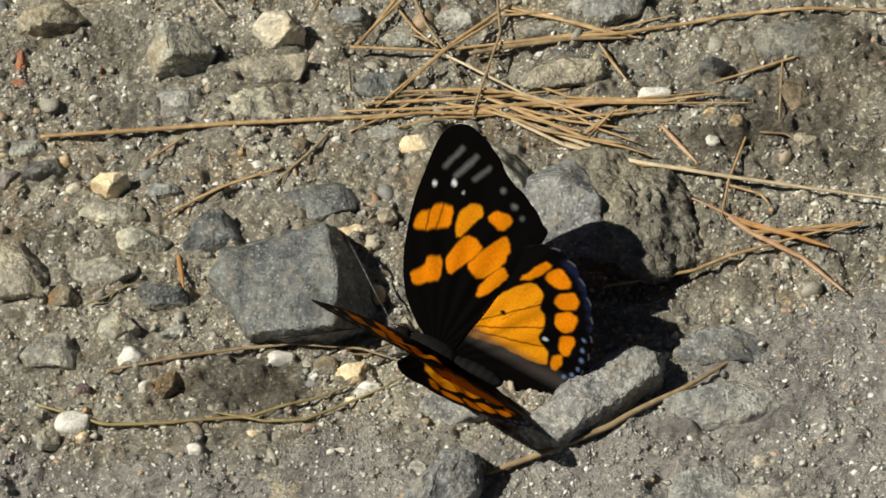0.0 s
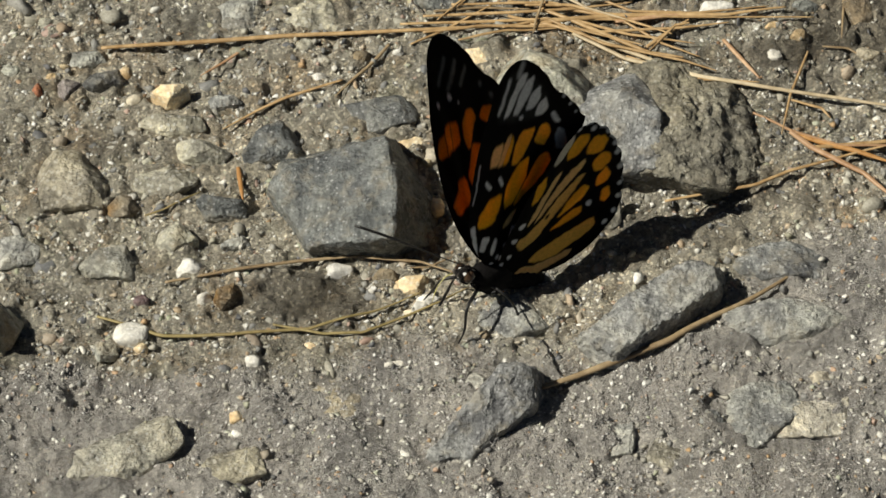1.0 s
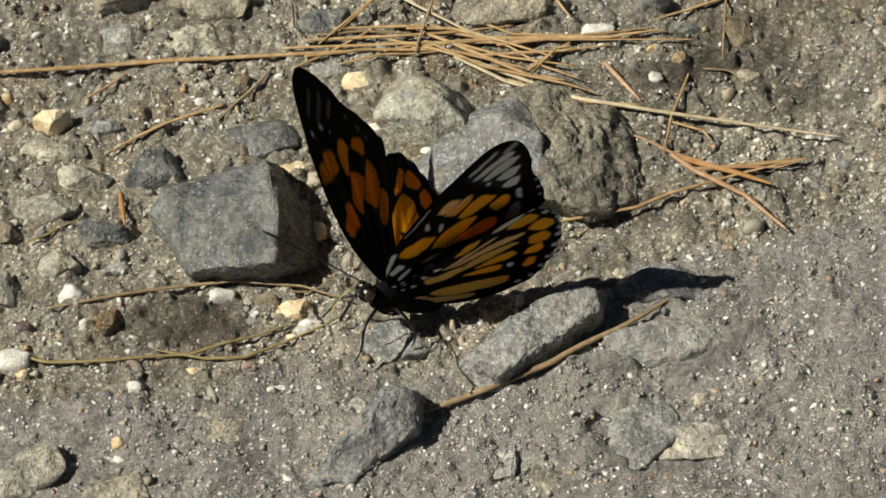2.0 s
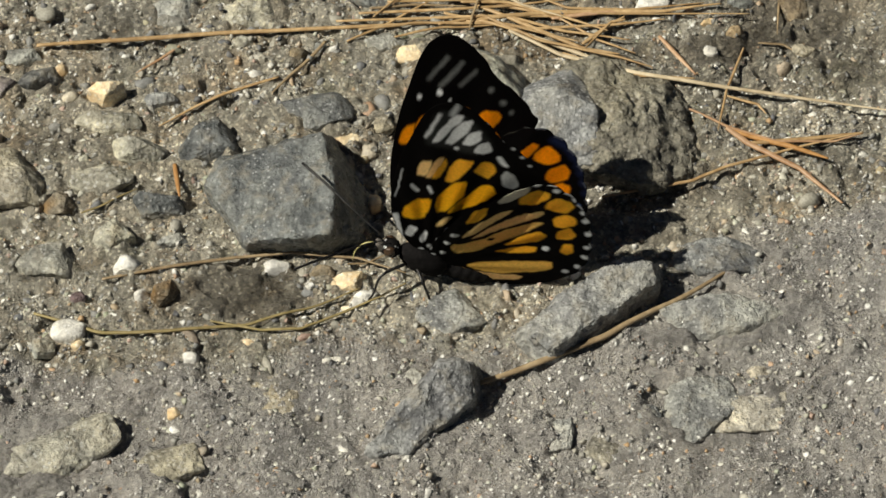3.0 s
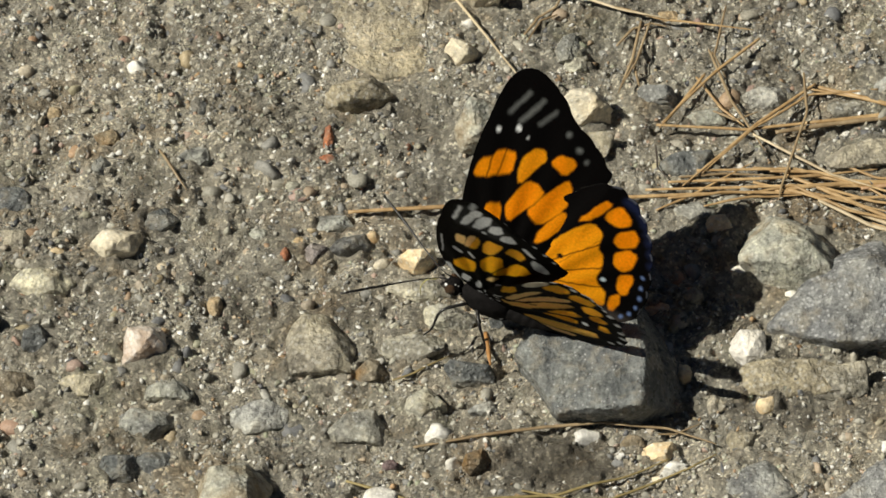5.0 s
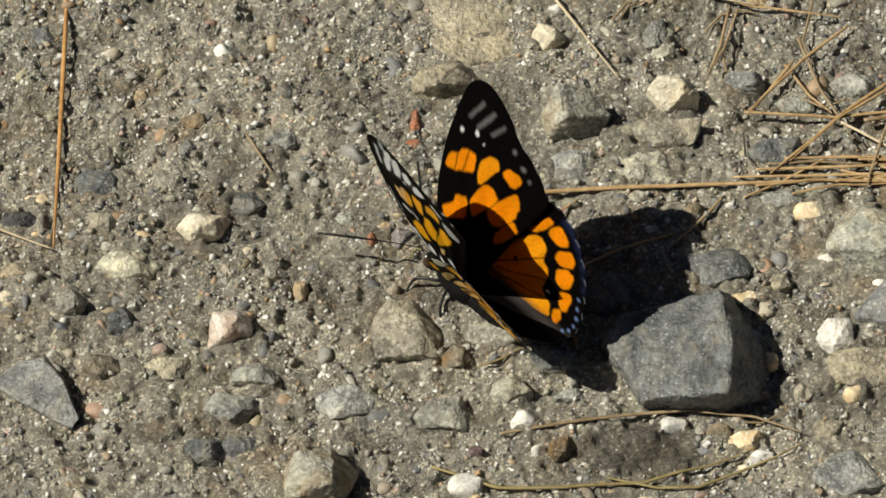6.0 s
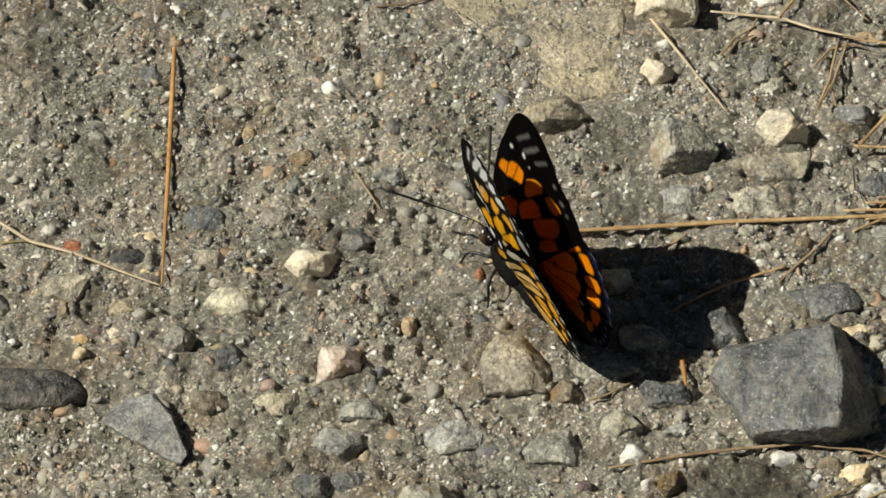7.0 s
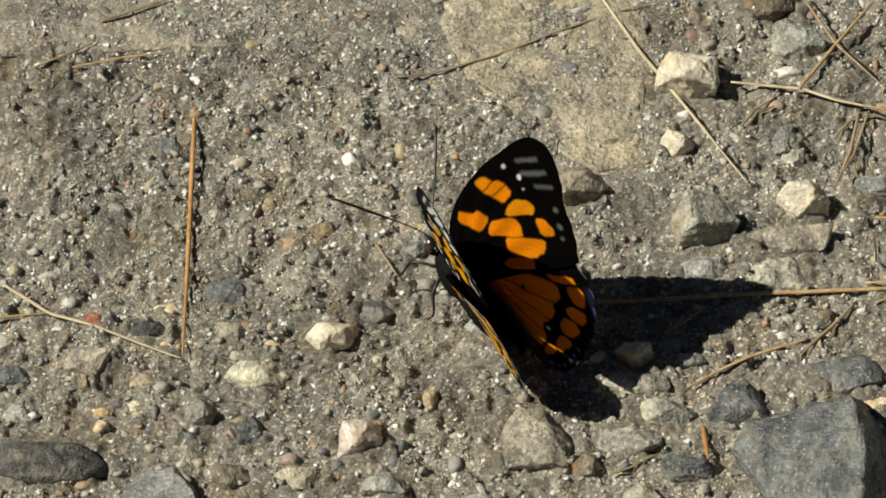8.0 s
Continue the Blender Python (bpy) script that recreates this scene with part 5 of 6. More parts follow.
def fore_under(s):
    p = s.patch
    s.grow = 0.08
    p((0.16, 0.17, 0.16), (10.6, 23.4), (11.0, 30.6), (6.2, 31.0), (0.8, 27.4), (1.6, 24.8), (6.0, 23.8), soft=1.2, most=0.15)
    # white marks of the tip
    p((0.5, 0.52, 0.52), (9.2, 33.0), (8.5, 32.6), (8.4, 30.2), (9.1, 30.4), soft=0.6)
    p(WHITE, (8.3, 30.8), (7.3, 31.2), (7.2, 29.5), (7.9, 27.9), (8.3, 24.8), (9.4, 24.0), (9.3, 26.6))
    p(WHITE, (6.8, 30.0), (5.8, 31.0), (5.3, 28.8), (6.3, 24.9), (7.4, 24.6), (7.4, 27.7))
    p(WHITE, (5.0, 28.4), (3.8, 29.4), (3.1, 27.8), (3.8, 25.9), (5.1, 25.5))
    p(WHITE, (2.8, 26.8), (1.7, 27.8), (0.5, 26.1), (1.4, 25.1), (2.9, 25.0))
    s.streak(WHITE, (10.6, 24.6), (10.4, 29.8), 0.3, 0.4, 0.8).streak(WHITE, (-1.1, 25.2), (-2.5, 24.3), 0.4, 0.3, 0.8)
    p((0.66, 0.68, 0.66), (-3.2, 23.2), (-4.4, 23.0), (-6.2, 21.1), (-5.7, 19.9), (-4.1, 20.2), (-3.0, 21.8), most=0.8)
    # the band of three stripes, then the orange cells
    p(CREAM, (8.9, 19.3), (7.5, 20.3), (6.9, 16.6), (8.3, 16.2))
    p((0.8, 0.52, 0.2), (7.1, 21.1), (6.1, 21.6), (6.0, 16.9), (6.8, 16.5))
    p(OCHRE, (5.9, 21.5), (5.1, 20.4), (5.0, 17.2), (5.9, 16.8))
    p(OCHRE, (4.2, 22.1), (1.8, 23.1), (1.9, 20.6), (2.6, 17.1), (3.6, 16.8), (4.4, 19.3))
    p(OCHRE, (0.7, 23.4), (-0.8, 23.7), (-1.9, 22.3), (-1.7, 20.4), (-0.7, 20.5), (1.0, 20.9))
    p(GOLD, (5.8, 10.9), (3.8, 12.6), (3.2, 10.4), (2.8, 7.7), (5.0, 6.5), (6.0, 6.9), (6.6, 8.8))
    p(GOLD, (2.3, 17.2), (0.9, 18.6), (-0.3, 15.3), (0.6, 10.8), (1.6, 10.0), (2.5, 11.1), (3.0, 13.3))
    p(GOLD, (-1.5, 18.6), (-2.6, 19.4), (-4.3, 17.7), (-1.1, 11.9), (0.1, 10.6), (0.0, 12.4), (-0.9, 15.6))
    p(CREAM, (-0.1, 9.7), (-0.9, 10.2), (-0.5, 7.7), (0.4, 6.8))
    s.streak(WHITE, (7.8, 13.7), (6.5, 13.0), 0.35, 0.3, 0.85).streak(WHITE, (5.3, 14.8), (4.4, 13.8), 0.3, 0.3, 0.85)
    s.streak(WHITE, (6.9, 6.6), (2.6, 0.2), 0.42, 0.3).streak(WHITE, (8.9, 10.4), (10.6, 16.5), 0.14, 0.25, 0.6)
    p(WHITE, (4.0, 5.2), (2.5, 5.4), (2.5, 3.0), (3.6, 3.1))
    p(WHITE, (1.1, 5.5), (0.2, 3.3), (0.7, 2.4), (1.3, 3.4))
    p(WHITE, (-1.2, 7.4), (-2.3, 7.2), (-2.6, 5.9), (-1.4, 5.7))
    for u, v, r in ((5.5, 24.3, 0.4), (1.8, 0.6, 0.4), (-0.1, 0.9, 0.45), (-1.4, 4.2, 0.4), (-0.8, 2.3, 0.35)):
        s.spot(WHITE, u, v, r, 0.3, 0.9)
    for k in range(6):
        s.spot(WHITE, 3.4 - 1.8 * k, 31.6 - 1.15 * k, 0.3, 0.3, 0.7)


def hind_under(s):
    p = s.patch
    s.grow = 0.08
    # outer row
    p((0.7, 0.66, 0.52), (-4.2, 20.8), (-5.1, 23.7), (-6.8, 24.7), (-7.2, 23.2), (-5.6, 20.3), (-4.2, 19.4))
    p(OCHRE, (-6.7, 21.8), (-8.1, 24.2), (-10.1, 24.6), (-10.5, 23.5), (-9.0, 20.6), (-7.3, 20.0))
    p(OCHRE, (-10.8, 22.6), (-11.7, 24.3), (-13.5, 24.4), (-14.6, 23.6), (-14.3, 21.8), (-12.3, 21.0), (-11.0, 21.3))
    p(OCHRE, (-13.2, 19.4), (-14.3, 21.4), (-15.9, 21.4), (-16.7, 20.1), (-15.5, 18.5), (-14.1, 18.0))
    p(OCHRE, (-15.1, 17.0), (-16.2, 19.0), (-17.8, 17.5), (-17.5, 16.1), (-15.7, 15.1))
    p(OCHRE, (-17.2, 14.4), (-18.2, 15.2), (-19.3, 13.4), (-18.7, 12.3), (-17.5, 12.6))
    # inner row and cell
    p(OCHRE, (-1.9, 15.7), (-3.2, 17.8), (-3.9, 15.8), (-3.4, 13.3), (-2.2, 12.2))
    p(CREAM, (-3.3, 8.6), (-3.9, 12.7), (-5.4, 16.8), (-7.2, 18.2), (-6.9, 16.5), (-5.2, 12.3), (-3.6, 8.2))
    p(CREAM, (-4.8, 8.4), (-5.6, 11.3), (-8.8, 17.8), (-11.0, 20.2), (-11.6, 19.6), (-10.1, 16.8), (-7.2, 12.4), (-5.7, 9.6))
    p((0.82, 0.52, 0.14), (-3.5, 5.7), (-5.6, 7.7), (-7.9, 12.2), (-11.8, 17.3), (-12.5, 17.5), (-10.6, 12.7), (-8.7, 9.1), (-6.9, 5.5), (-4.7, 3.5), (-3.3, 4.4))
    p(OCHRE, (-10.5, 11.4), (-12.7, 15.4), (-14.2, 15.1), (-13.8, 13.0), (-11.9, 11.1), (-9.9, 9.2))
    p(OCHRE, (-9.8, 7.3), (-12.5, 10.5), (-14.2, 11.4), (-14.5, 10.4), (-11.7, 8.2), (-9.6, 6.9))
    p((0.86, 0.5, 0.1), (-7.3, 1.4), (-8.8, 3.4), (-17.6, 9.4), (-18.4, 8.2), (-17.3, 6.2), (-12.1, 2.4), (-9.3, 1.4))
    p((0.8, 0.5, 0.2), (-5.5, -0.6), (-6.6, 0.5), (-9.3, 0.8), (-15.6, 3.8), (-15.2, 2.4), (-9.2, -1.0), (-6.8, -1.0))
    s.spot(BLACK, -7.5, 9.6, 0.55).spot(WHITE, -15.4, 12.0, 0.6, most=0.9)
    for u, v in ((-7.6, 25.6), (-10.6, 25.7), (-13.9, 25.3), (-16.3, 23.2), (-17.5, 21.6), (-19.2, 19.0), (-20.4, 15.8), (-21.2, 13.3), (-21.3, 10.6), (-20.4, 8.4)):
        s.spot(WHITE, u, v, 0.5, 0.35, 0.85)
    for u, v, r in ((-0.8, 2.3, 0.5), (-2.3, 5.4, 0.5), (-3.0, 2.4, 0.45), (-2.0, 1.0, 0.4), (-2.2, 8.3, 0.6)):
        s.spot(WHITE, u, v, r, 0.3, 0.9)


FORE = [(-0.9, 0.1), (2.5, 1.6), (6.4, 4.9), (9.3, 9.6), (11.3, 15.3), (12.5, 21.2), (12.6, 27.9), (11.6, 31.5), (9.5, 33.1), (6.5, 32.7), (3.1, 31.1), (0.6, 29.2), (-1.9, 28.4), (-4.8, 27.1), (-7.0, 25.6), (-8.2, 23.7), (-6.2, 13.3), (-4.8, 4.6), (-4.2, 0.3)]
HIND = [(-1.5, 0.1), (-0.6, 5.1), (-0.8, 13.0), (-4.6, 22.0), (-8.4, 26.2), (-12.4, 26.1), (-15.6, 24.1), (-18.5, 21.1), (-20.5, 17.4), (-21.9, 13.3), (-22.2, 10.0), (-21.3, 7.6), (-19.0, 4.0), (-14.4, 0.6), (-8.5, -1.0), (-5.6, -1.0)]


def wing(name, outline, upper, under, side, lift, label, parent, teeth):
    """A wing as a thin leaf with two faces; u points ahead, v to the wing's tip. side 1: left, -1: right."""
    rows, cols = 96, 300
    edge = curve_through(outline, cols)
    root = np.array([-2.2, 0.2]) if teeth < 0.2 else np.array([-3.6, 0.2])
    # shallow teeth on the outer margin
    far = np.clip((np.hypot(*(edge - root).T) - 19) / 4, 0, 1)
    s = np.concatenate([[0], np.cumsum(np.hypot(*np.diff(edge, axis=0).T))])
    out = (edge - root) / (np.hypot(*(edge - root).T)[:, None] + 1e-6)
    lobed = (far * teeth * (np.abs(np.sin(s * 0.98)) - 0.6))[:, None]
    edge = edge + out * np.where(edge[:, :1] < 6, lobed, 0)
    f = np.linspace(0, 1, rows)[:, None, None] ** 0.85
    uv = root + f * (edge - root)[None]
    u, v = uv[..., 0], uv[..., 1]
    bend = 0.0016 * v * v * 0.35 + 0.12 * np.sin(np.arctan2(u - root[0], v + 1) * 26) * np.clip(v / 12, 0, 1) * (1 - f[..., 0] ** 6)
    if teeth >= 0.2:
        # the front of the hind wing tucks under the forewing
        bend = bend - 1.3 * np.clip((u + 8.5) / 6, 0, 1) * np.clip((v - 2) / 8, 0, 1)
    tops, lows = Scales(u, v, BLACK), Scales(u, v, BLACK)
    upper(tops)
    under(lows)
    rim = np.clip((f[..., 0] - 0.982) / 0.012, 0, 1) * far[None] * (np.sin(s * 1.96) > 0.2)[None] * (edge[:, 0] < -9)[None]
    tops.lay(rim, (0.4, 0.42, 0.5), 0.25)
    lows.lay(rim, WHITE, 0.55)
    thick = 0.05 * (1 - 0.8 * f[..., 0])
    # the true wing is a little narrower than the plan on which its scales are laid
    if teeth < 0.2:
        u = u - 0.065 * np.maximum(u, 0) * np.clip((31 - v) / 8, 0, 1)
    else:
        u, v = u + 0.6 * np.clip(v / 20, 0, 1.2), v * (1 - 0.075 * np.clip(v / 18, 0, 1))
    one = np.stack([u, side * v, bend + lift + thick], -1).reshape(-1, 3)
    two = np.stack([u, side * v, bend + lift - thick], -1).reshape(-1, 3)
    n = rows * cols
    k = np.arange(n).reshape(rows, cols)
    q = np.stack([k[:-1, :-1], k[1:, :-1], k[1:, 1:], k[:-1, 1:]], -1).reshape(-1, 4)
    e = k[-1]
    hem = np.stack([e[:-1], e[:-1] + n, e[1:] + n, e[1:]], -1)
    faces = np.concatenate([q[:, ::-1] if side > 0 else q, (q if side > 0 else q[:, ::-1]) + n, hem[:, ::-1] if side > 0 else hem])
    me = bpy.data.meshes.new(name)
    co = np.concatenate([one, two]) * MM
    me.vertices.add(len(co))
    me.vertices.foreach_set("co", co.ravel())
    me.loops.add(faces.size)
    me.loops.foreach_set("vertex_index", faces.ravel())
    me.polygons.add(len(faces))
    me.polygons.foreach_set("loop_start", np.arange(0, faces.size, 4))
    me.update(calc_edges=True)
    me.validate()
    me.polygons.foreach_set("use_smooth", np.ones(len(me.polygons), bool))
    at = me.color_attributes.new("scales", "FLOAT_COLOR", "POINT")
    col = np.concatenate([tops.c.reshape(-1, 3), lows.c.reshape(-1, 3)])
    at.data.foreach_set("color", np.concatenate([col, np.ones((len(col), 1))], 1).ravel())
    me.materials.append(WING)
    ob = new(name, me)
    ob.parent = parent
    return tagged(ob, label)


def plain(name, colour, rough=0.5, spots=None, size=900):
    m, n, l, b = links_of(name)
    t = tex(n, l, "noise", size, place(n, l, False), 3)
    dark = tuple(c * 0.5 for c in colour)
    col = ramp(n, l, t.outputs[0], [(0.35, dark), (0.6, colour)] + ([(0.68, spots)] if spots else []))
    l.new(col, b.inputs["Base Color"])
    b.inputs["Roughness"].default_value = rough
    b.inputs["Specular IOR Level"].default_value = 0.15 if rough > 0.6 else 0.5
    bumped(n, l, b, t.outputs[0], 0.6, 0.0003)
    return m


FUR = plain("black_fur", (0.007, 0.006, 0.006), 0.85)
def dotted(name):
    m, n, l, b = links_of(name)
    v = place(n, l, False)
    d = tex(n, l, "voronoi", 980, v)
    t = tex(n, l, "noise", 900, v, 3)
    col = ramp(n, l, d.outputs["Distance"], [(0.22, (0.7, 0.7, 0.68)), (0.32, (0.007, 0.006, 0.006))])
    l.new(col, b.inputs["Base Color"])
    b.inputs["Roughness"].default_value = 0.85
    b.inputs["Specular IOR Level"].default_value = 0.1
    bumped(n, l, b, t.outputs[0], 0.6, 0.0003)
    return m


DOTTED = dotted("black_fur_with_white_dots")
HORN = plain("black_horn", (0.012, 0.011, 0.011), 0.4)
EYE_M = plain("brown_eye", (0.06, 0.035, 0.02), 0.12)
BELLY = plain("whitish_belly_fur", (0.2, 0.18, 0.16), 0.7, (0.5, 0.48, 0.44))
TONGUE = plain("yellow_tongue", (0.55, 0.5, 0.2), 0.35)


def egg(cx, cy, cz, rx, ry, rz, seed=0, rough=0.0, pitch=0.0, rings=20):
    bm = bmesh.new()
    bmesh.ops.create_uvsphere(bm, u_segments=rings + 8, v_segments=rings, radius=1)
    turn = Matrix.Rotation(radians(90), 3, "Y")
    tilt = Matrix.Rotation(radians(pitch), 3, "Y")
    for v in bm.verts:
        p = turn @ v.co
        k = 1 + rough * noise.noise(v.co * 6 + Vector((seed, 0, 0)))
        v.co = (tilt @ Vector((p.x * rx * k, p.y * ry * k, p.z * rz * k)) + Vector((cx, cy, cz))) * MM
    return bm


def abdomen():
    bm = egg(-7.8, 0, 0, 5.2, 1.4, 1.6, 3, 0.02, 0, 44)
    for v in bm.verts:
        x = v.co.x / MM
        ring = 1 + 0.05 * math.sin(x * 4.4)
        v.co.y *= ring
        v.co.z = v.co.z * ring + (-1.3 - 0.16 * (x + 4)) * MM
    return bm


def scaled(points):
    return [tuple(c * MM for c in p) for p in points]


# fore and hind leg from their root in the belly, in mm
LEGS = (((0, 1.0, 0), (3.4, 3.2, -0.6), (4.4, 4.4, -3.8), (5.6, 4.8, -5.6)), ((-1.4, 1.0, 0), (-2.8, 4.0, -0.6), (-4.2, 5.2, -4.0), (-3.4, 5.8, -6.0)))
LEG_ROOT = (0.6, 0, -2.4)


def butterfly():
    fly = tagged(new("butterfly"), "black and orange butterfly with white-tipped wings walking on gravel", "butterfly")
    wings, legs = [], []
    for side, say in ((1, "left"), (-1, "right")):
        wings.append(wing("forewing", FORE, fore_upper, fore_under, side, 0.12, "black forewing with orange patches and white tip marks", fly, 0.18))
        wings.append(wing("hindwing", HIND, hind_upper, hind_under, side, -0.12, "orange hindwing with black scalloped border and bluish corner", fly, 0.42))
    part("thorax", egg(-1.8, 0, -1.1, 4.2, 2.1, 2.3, 1, 0.12), FUR, fly, "furry black thorax")
    part("abdomen", abdomen(), FUR, fly, "ringed black abdomen")
    part("belly", egg(-2.2, 0, -2.3, 3.6, 1.5, 1.5, 2, 0.14), DOTTED, fly, "black underside with white dots")
    head = part("head", egg(3.6, 0, -1.4, 1.5, 1.5, 1.4, 4, 0.12), DOTTED, fly, "black head with white dots")
    for s in (1, -1):
        part("eye", egg(3.9, s * 1.15, -1.2, 0.9, 0.6, 0.95), EYE_M, head, "glossy dark brown eye")
        part("palp", egg(5.1, s * 0.45, -1.6, 1.1, 0.35, 0.4, 5, 0.2, -20, 10), BELLY, head)
        part("antenna", tube(scaled([(4.3, s * 0.5, -0.2), (6.0, s * 0.7, -0.2), (9.6, s * 3.2, -0.5), (14.2, s * 6.9, -1.0), (18.5, s * 10.3, -1.7)]), [0.1 * MM, 0.09 * MM, 0.1 * MM, 0.22 * MM, 0.2 * MM], 6), HORN, fly, "thin black clubbed antenna")
        for k, points in enumerate(LEGS):
            legs.append(part("leg", tube(scaled([(a, s * b, c) for a, b, c in points]), [0.3 * MM, 0.24 * MM, 0.18 * MM, 0.1 * MM], 6), HORN, fly, "thin black jointed leg"))
    part("proboscis", tube(scaled([(6.4, 0, -1.6), (7.5, 0, -2.6), (7.9, 0.1, -4.6), (7.3, 0.1, -6.6)]), [0.14 * MM, 0.12 * MM, 0.1 * MM, 0.07 * MM], 6), TONGUE, fly, "thin yellowish curled tongue")
    return fly, wings, legs


FLY, WINGS, FEET = butterfly()
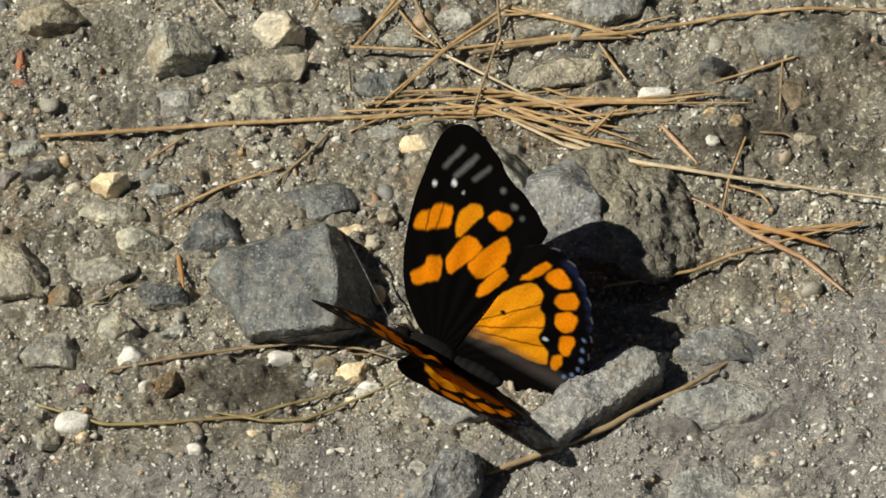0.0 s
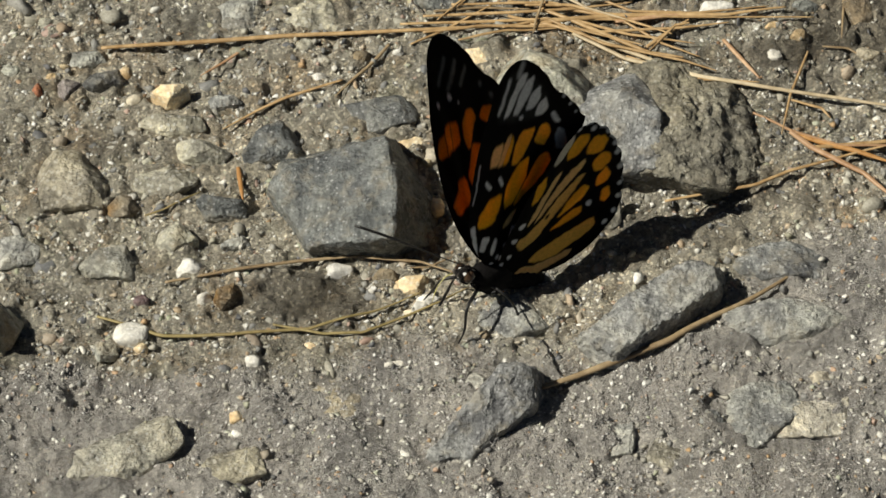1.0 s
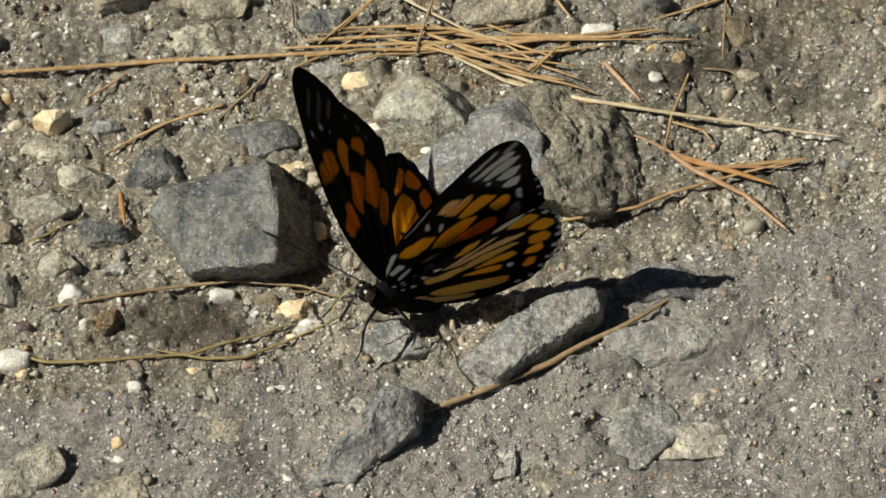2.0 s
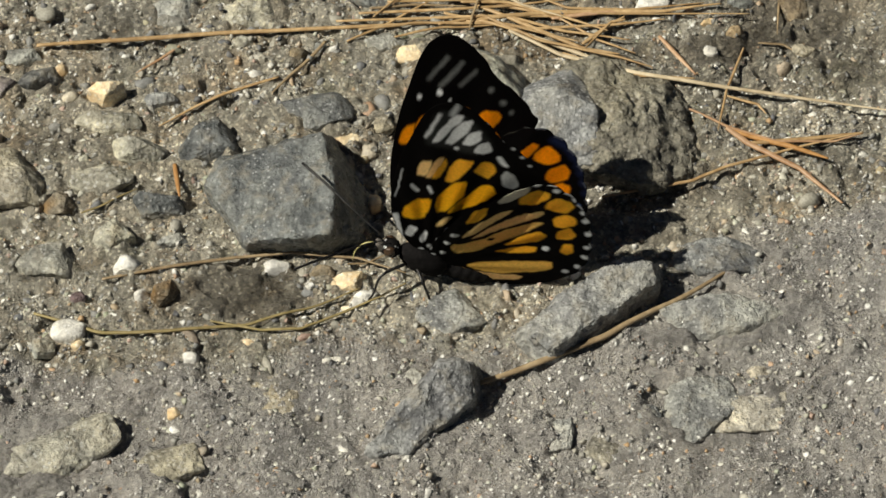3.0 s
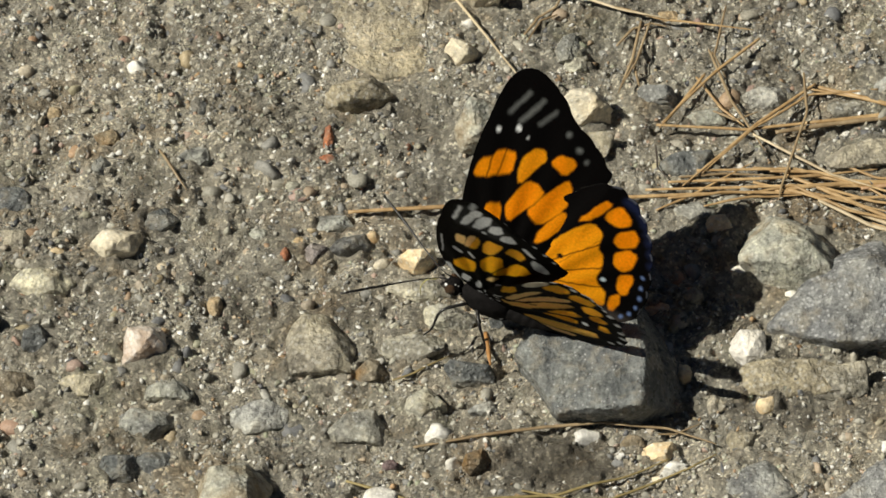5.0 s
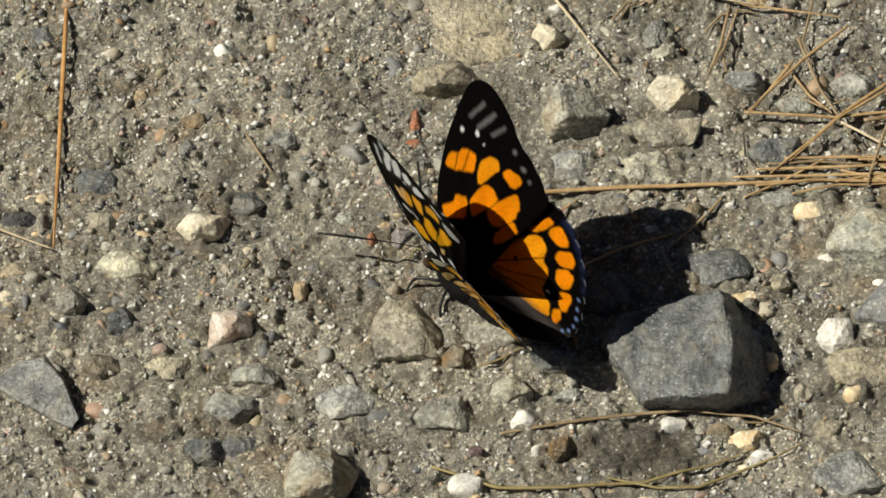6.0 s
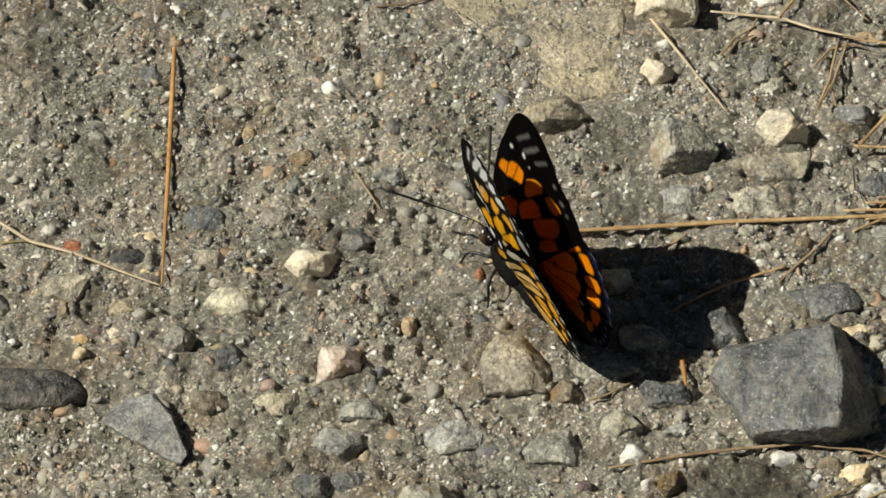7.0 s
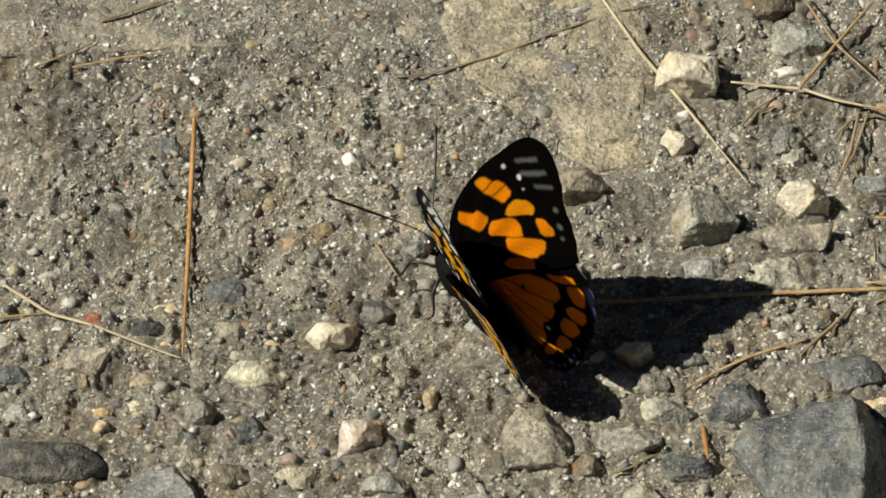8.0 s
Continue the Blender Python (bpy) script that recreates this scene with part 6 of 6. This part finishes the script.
# seconds; place of the wing hinge; roll, pitch, heading; lift of the left and right wings; sweep of the two forewings, of the two hindwings; extra lift of the two hindwings
FLY_ROWS = [
    (0, 0.0096, -0.0022, 0.0038, -0.6, -11.1, 151.8, 54.0, 56.0, 3.1, -2.2, 5.6, -6.1, -7.0, 2.7),
    (0.1, 0.0097, -0.0020, 0.0039, 0.5, -12.8, 152.1, 54.4, 57.0, 3.4, -3.4, 5.5, -5.8, -7.0, 3.1),
    (0.2, 0.0092, -0.0024, 0.0043, 0.7, -16.9, 156.0, 59.5, 63.0, 2.9, -3.9, 3.7, -3.8, -2.9, 3.6),
    (0.3, 0.0084, -0.0028, 0.0044, 3.8, -16.4, 155.5, 67.4, 73.5, 4.6, -1.7, 0.1, -1.1, -2.6, 3.3),
    (0.4, 0.0082, -0.0034, 0.0046, 7.9, -19.0, 156.6, 70.6, 76.2, 3.2, 1.2, 1.1, 4.7, -3.4, 2.3),
    (0.5, 0.0078, -0.0038, 0.0056, 8.1, -28.5, 162.4, 69.5, 70.9, 4.3, 1.9, 1.7, 2.6, -2.5, 0.8),
    (0.7, 0.0074, -0.0041, 0.0049, 10.6, -18.6, 167.6, 72.6, 49.6, -1.7, 0.4, 1.8, 1.0, 3.9, -0.5),
    (0.8, 0.0087, -0.0040, 0.0066, 8.6, -26.3, 172.1, 60.9, 28.8, 0.5, -1.6, 1.6, -4.3, 0.7, -1.6),
    (0.9, 0.0079, -0.0078, 0.0072, 11.5, -34.8, 210.2, 82.6, 42.3, 7.5, -1.4, 7.7, -0.3, -1.4, -1.0),
    (1, 0.0100, -0.0080, 0.0086, 12.1, -42.8, 208.7, 95.6, 49.3, 5.9, 0.4, 8.4, 1.4, -3.3, -0.6),
    (1.2, 0.0130, -0.0086, 0.0113, 11.1, -57.2, 211.9, 91.8, 54.6, 7.9, 1.5, 11.0, 2.1, -5.9, 0.4),
    (1.4, 0.0135, -0.0092, 0.0120, 9.9, -59.4, 218.8, 80.2, 54.7, 5.0, 2.0, 9.8, 0.2, -5.0, 2.4),
    (1.5, 0.0129, -0.0100, 0.0117, 7.2, -53.8, 219.3, 73.4, 43.2, 5.1, 0.4, 7.5, -3.3, -3.8, 4.7),
    (1.7, 0.0128, -0.0094, 0.0104, 8.2, -46.2, 212.1, 70.4, 28.9, -2.1, 2.9, 5.1, -4.9, -3.0, 0.5),
    (2.8, 0.0124, -0.0075, 0.0112, 6.2, -54.9, 199.5, 90.2, 35.0, 5.4, -0.2, 6.1, 2.5, -3.2, 1.4),
    (2.9, 0.0123, -0.0055, 0.0094, 9.4, -43.3, 181.8, 90.3, 45.0, 3.0, 0.4, 2.3, 2.5, -2.3, 2.2),
    (3, 0.0091, -0.0042, 0.0070, 6.1, -26.8, 174.9, 85.2, 66.4, 2.2, 2.0, -1.0, 2.4, -0.6, 4.0),
    (3.2, 0.0082, -0.0036, 0.0063, 10.4, -26.0, 163.0, 69.6, 56.5, -0.4, 0.6, -3.9, -0.3, 1.8, 3.6),
    (3.4, 0.0066, -0.0012, 0.0054, 5.7, -20.3, 154.8, 66.9, 58.4, 0.3, -2.2, -2.5, -5.2, -0.7, 2.1),
    (3.5, 0.0003, -0.0009, 0.0041, -4.6, -12.0, 146.5, 57.5, 85.2, 0.2, -1.8, 3.9, -2.9, -7.5, -1.0),
    (3.6, 0.0003, 0.0012, 0.0051, 0.5, -19.0, 136.4, 47.9, 74.6, 2.6, -3.9, -1.2, -3.2, 0.7, -0.7),
    (3.8, 0.0001, 0.0036, 0.0083, 1.1, -31.6, 131.2, 43.0, 56.3, 2.5, -5.1, -3.9, -5.8, -0.3, 2.2),
    (4, -0.0031, 0.0087, 0.0099, 1.3, -33.3, 130.8, 45.0, 50.0, 0.3, -9.9, -7.1, -11.6, -0.2, 4.5),
    (4.2, -0.0073, 0.0094, 0.0134, 2.3, -32.2, 132.8, 58.4, 57.5, 0.6, -6.9, -7.6, -10.0, 0.5, 2.6),
    (4.3, -0.0121, 0.0112, 0.0131, -0.1, -25.9, 142.9, 57.7, 73.3, 2.3, -4.7, -6.2, -8.0, -0.4, 1.2),
    (4.4, -0.0155, 0.0132, 0.0138, 2.9, -26.1, 157.3, 60.8, 71.6, 3.9, -4.8, -2.8, -8.3, -2.0, 1.4),
    (4.5, -0.0181, 0.0141, 0.0135, 2.8, -24.2, 157.8, 57.6, 64.9, 1.6, -5.5, -2.5, -8.9, -3.8, 3.1),
    (4.6, -0.0217, 0.0154, 0.0116, 3.2, -11.0, 159.5, 48.5, 64.2, 3.3, -7.5, -1.0, -11.7, -7.9, 2.4),
    (4.8, -0.0251, 0.0169, 0.0121, 5.4, -13.4, 162.6, 48.3, 58.1, -3.7, -9.1, -1.6, -13.3, -4.5, 6.0),
    (5, -0.0278, 0.0158, 0.0120, 5.5, -19.2, 162.6, 68.6, 53.8, -2.2, -4.8, -2.5, -6.7, -3.5, 3.7),
    (5.1, -0.0310, 0.0168, 0.0108, 1.9, -18.4, 162.6, 73.3, 67.2, 1.0, -3.0, -0.8, -4.2, -3.5, 0.4),
    (5.2, -0.0320, 0.0183, 0.0073, 3.3, -4.8, 160.7, 84.9, 72.6, 13.1, -5.5, 5.6, -10.6, -10.8, -5.5),
    (6.3, -0.0499, 0.0257, 0.0043, 0.3, -12.7, 124.4, 55.0, 72.8, 1.2, -1.9, -3.1, -2.2, -6.1, -1.2),
    (6.4, -0.0505, 0.0273, 0.0053, -2.1, -15.1, 120.6, 46.0, 64.0, 1.3, -4.4, -4.9, -4.7, -6.7, -0.2),
    (6.5, -0.0486, 0.0278, 0.0063, 2.3, -21.1, 116.3, 44.6, 45.3, -0.2, -9.5, -7.3, -9.1, -9.0, 1.1),
    (6.7, -0.0501, 0.0292, 0.0064, 1.8, -23.3, 116.3, 54.2, 61.1, -0.9, -7.7, -6.8, -6.9, -5.4, -0.0),
    (6.8, -0.0505, 0.0297, 0.0060, 1.2, -25.0, 114.9, 66.8, 71.8, 2.1, -2.5, -2.6, -0.9, 2.2, -0.4),
    (7, -0.0540, 0.0315, 0.0056, 2.0, -24.9, 128.2, 76.5, 86.1, 1.9, -0.1, 2.0, 2.0, -2.4, 0.3),
    (7.5, -0.0573, 0.0329, 0.0074, 0.6, -34.5, 133.7, 78.2, 80.1, 4.6, 1.2, 2.9, 1.9, -2.2, 0.1),
    (8, -0.0657, 0.0399, 0.0097, 1.7, -42.7, 132.4, 71.0, 72.4, 8.6, 3.7, 3.4, 0.1, -1.9, -0.2),
]


def motions():
    walk(FLY, [(row[0], pose(*row[1:7])) for row in FLY_ROWS])
    root = Matrix.Translation([c * MM for c in LEG_ROOT])
    for leg in FEET:
        walk(leg, [(row[0], root @ pose(0, 0, 0, -0.6 * row[4]) @ pose(0, 0, 0, 0, -0.85 * row[5])) for row in FLY_ROWS])
    for k, side in ((0, 1), (1, -1)):
        hinge = pose(0, side * 0.0005, 0)
        walk(WINGS[2 * k], [(row[0], hinge @ pose(0, 0, 0, side * row[7 + k]) @ pose(0, 0, 0, 0, 0, -side * row[9 + k])) for row in FLY_ROWS])
        walk(WINGS[2 * k + 1], [(row[0], hinge @ pose(0, 0, 0, side * (row[7 + k] + row[13 + k])) @ pose(0, 0, 0, 0, 0, -side * row[11 + k])) for row in FLY_ROWS])


motions()
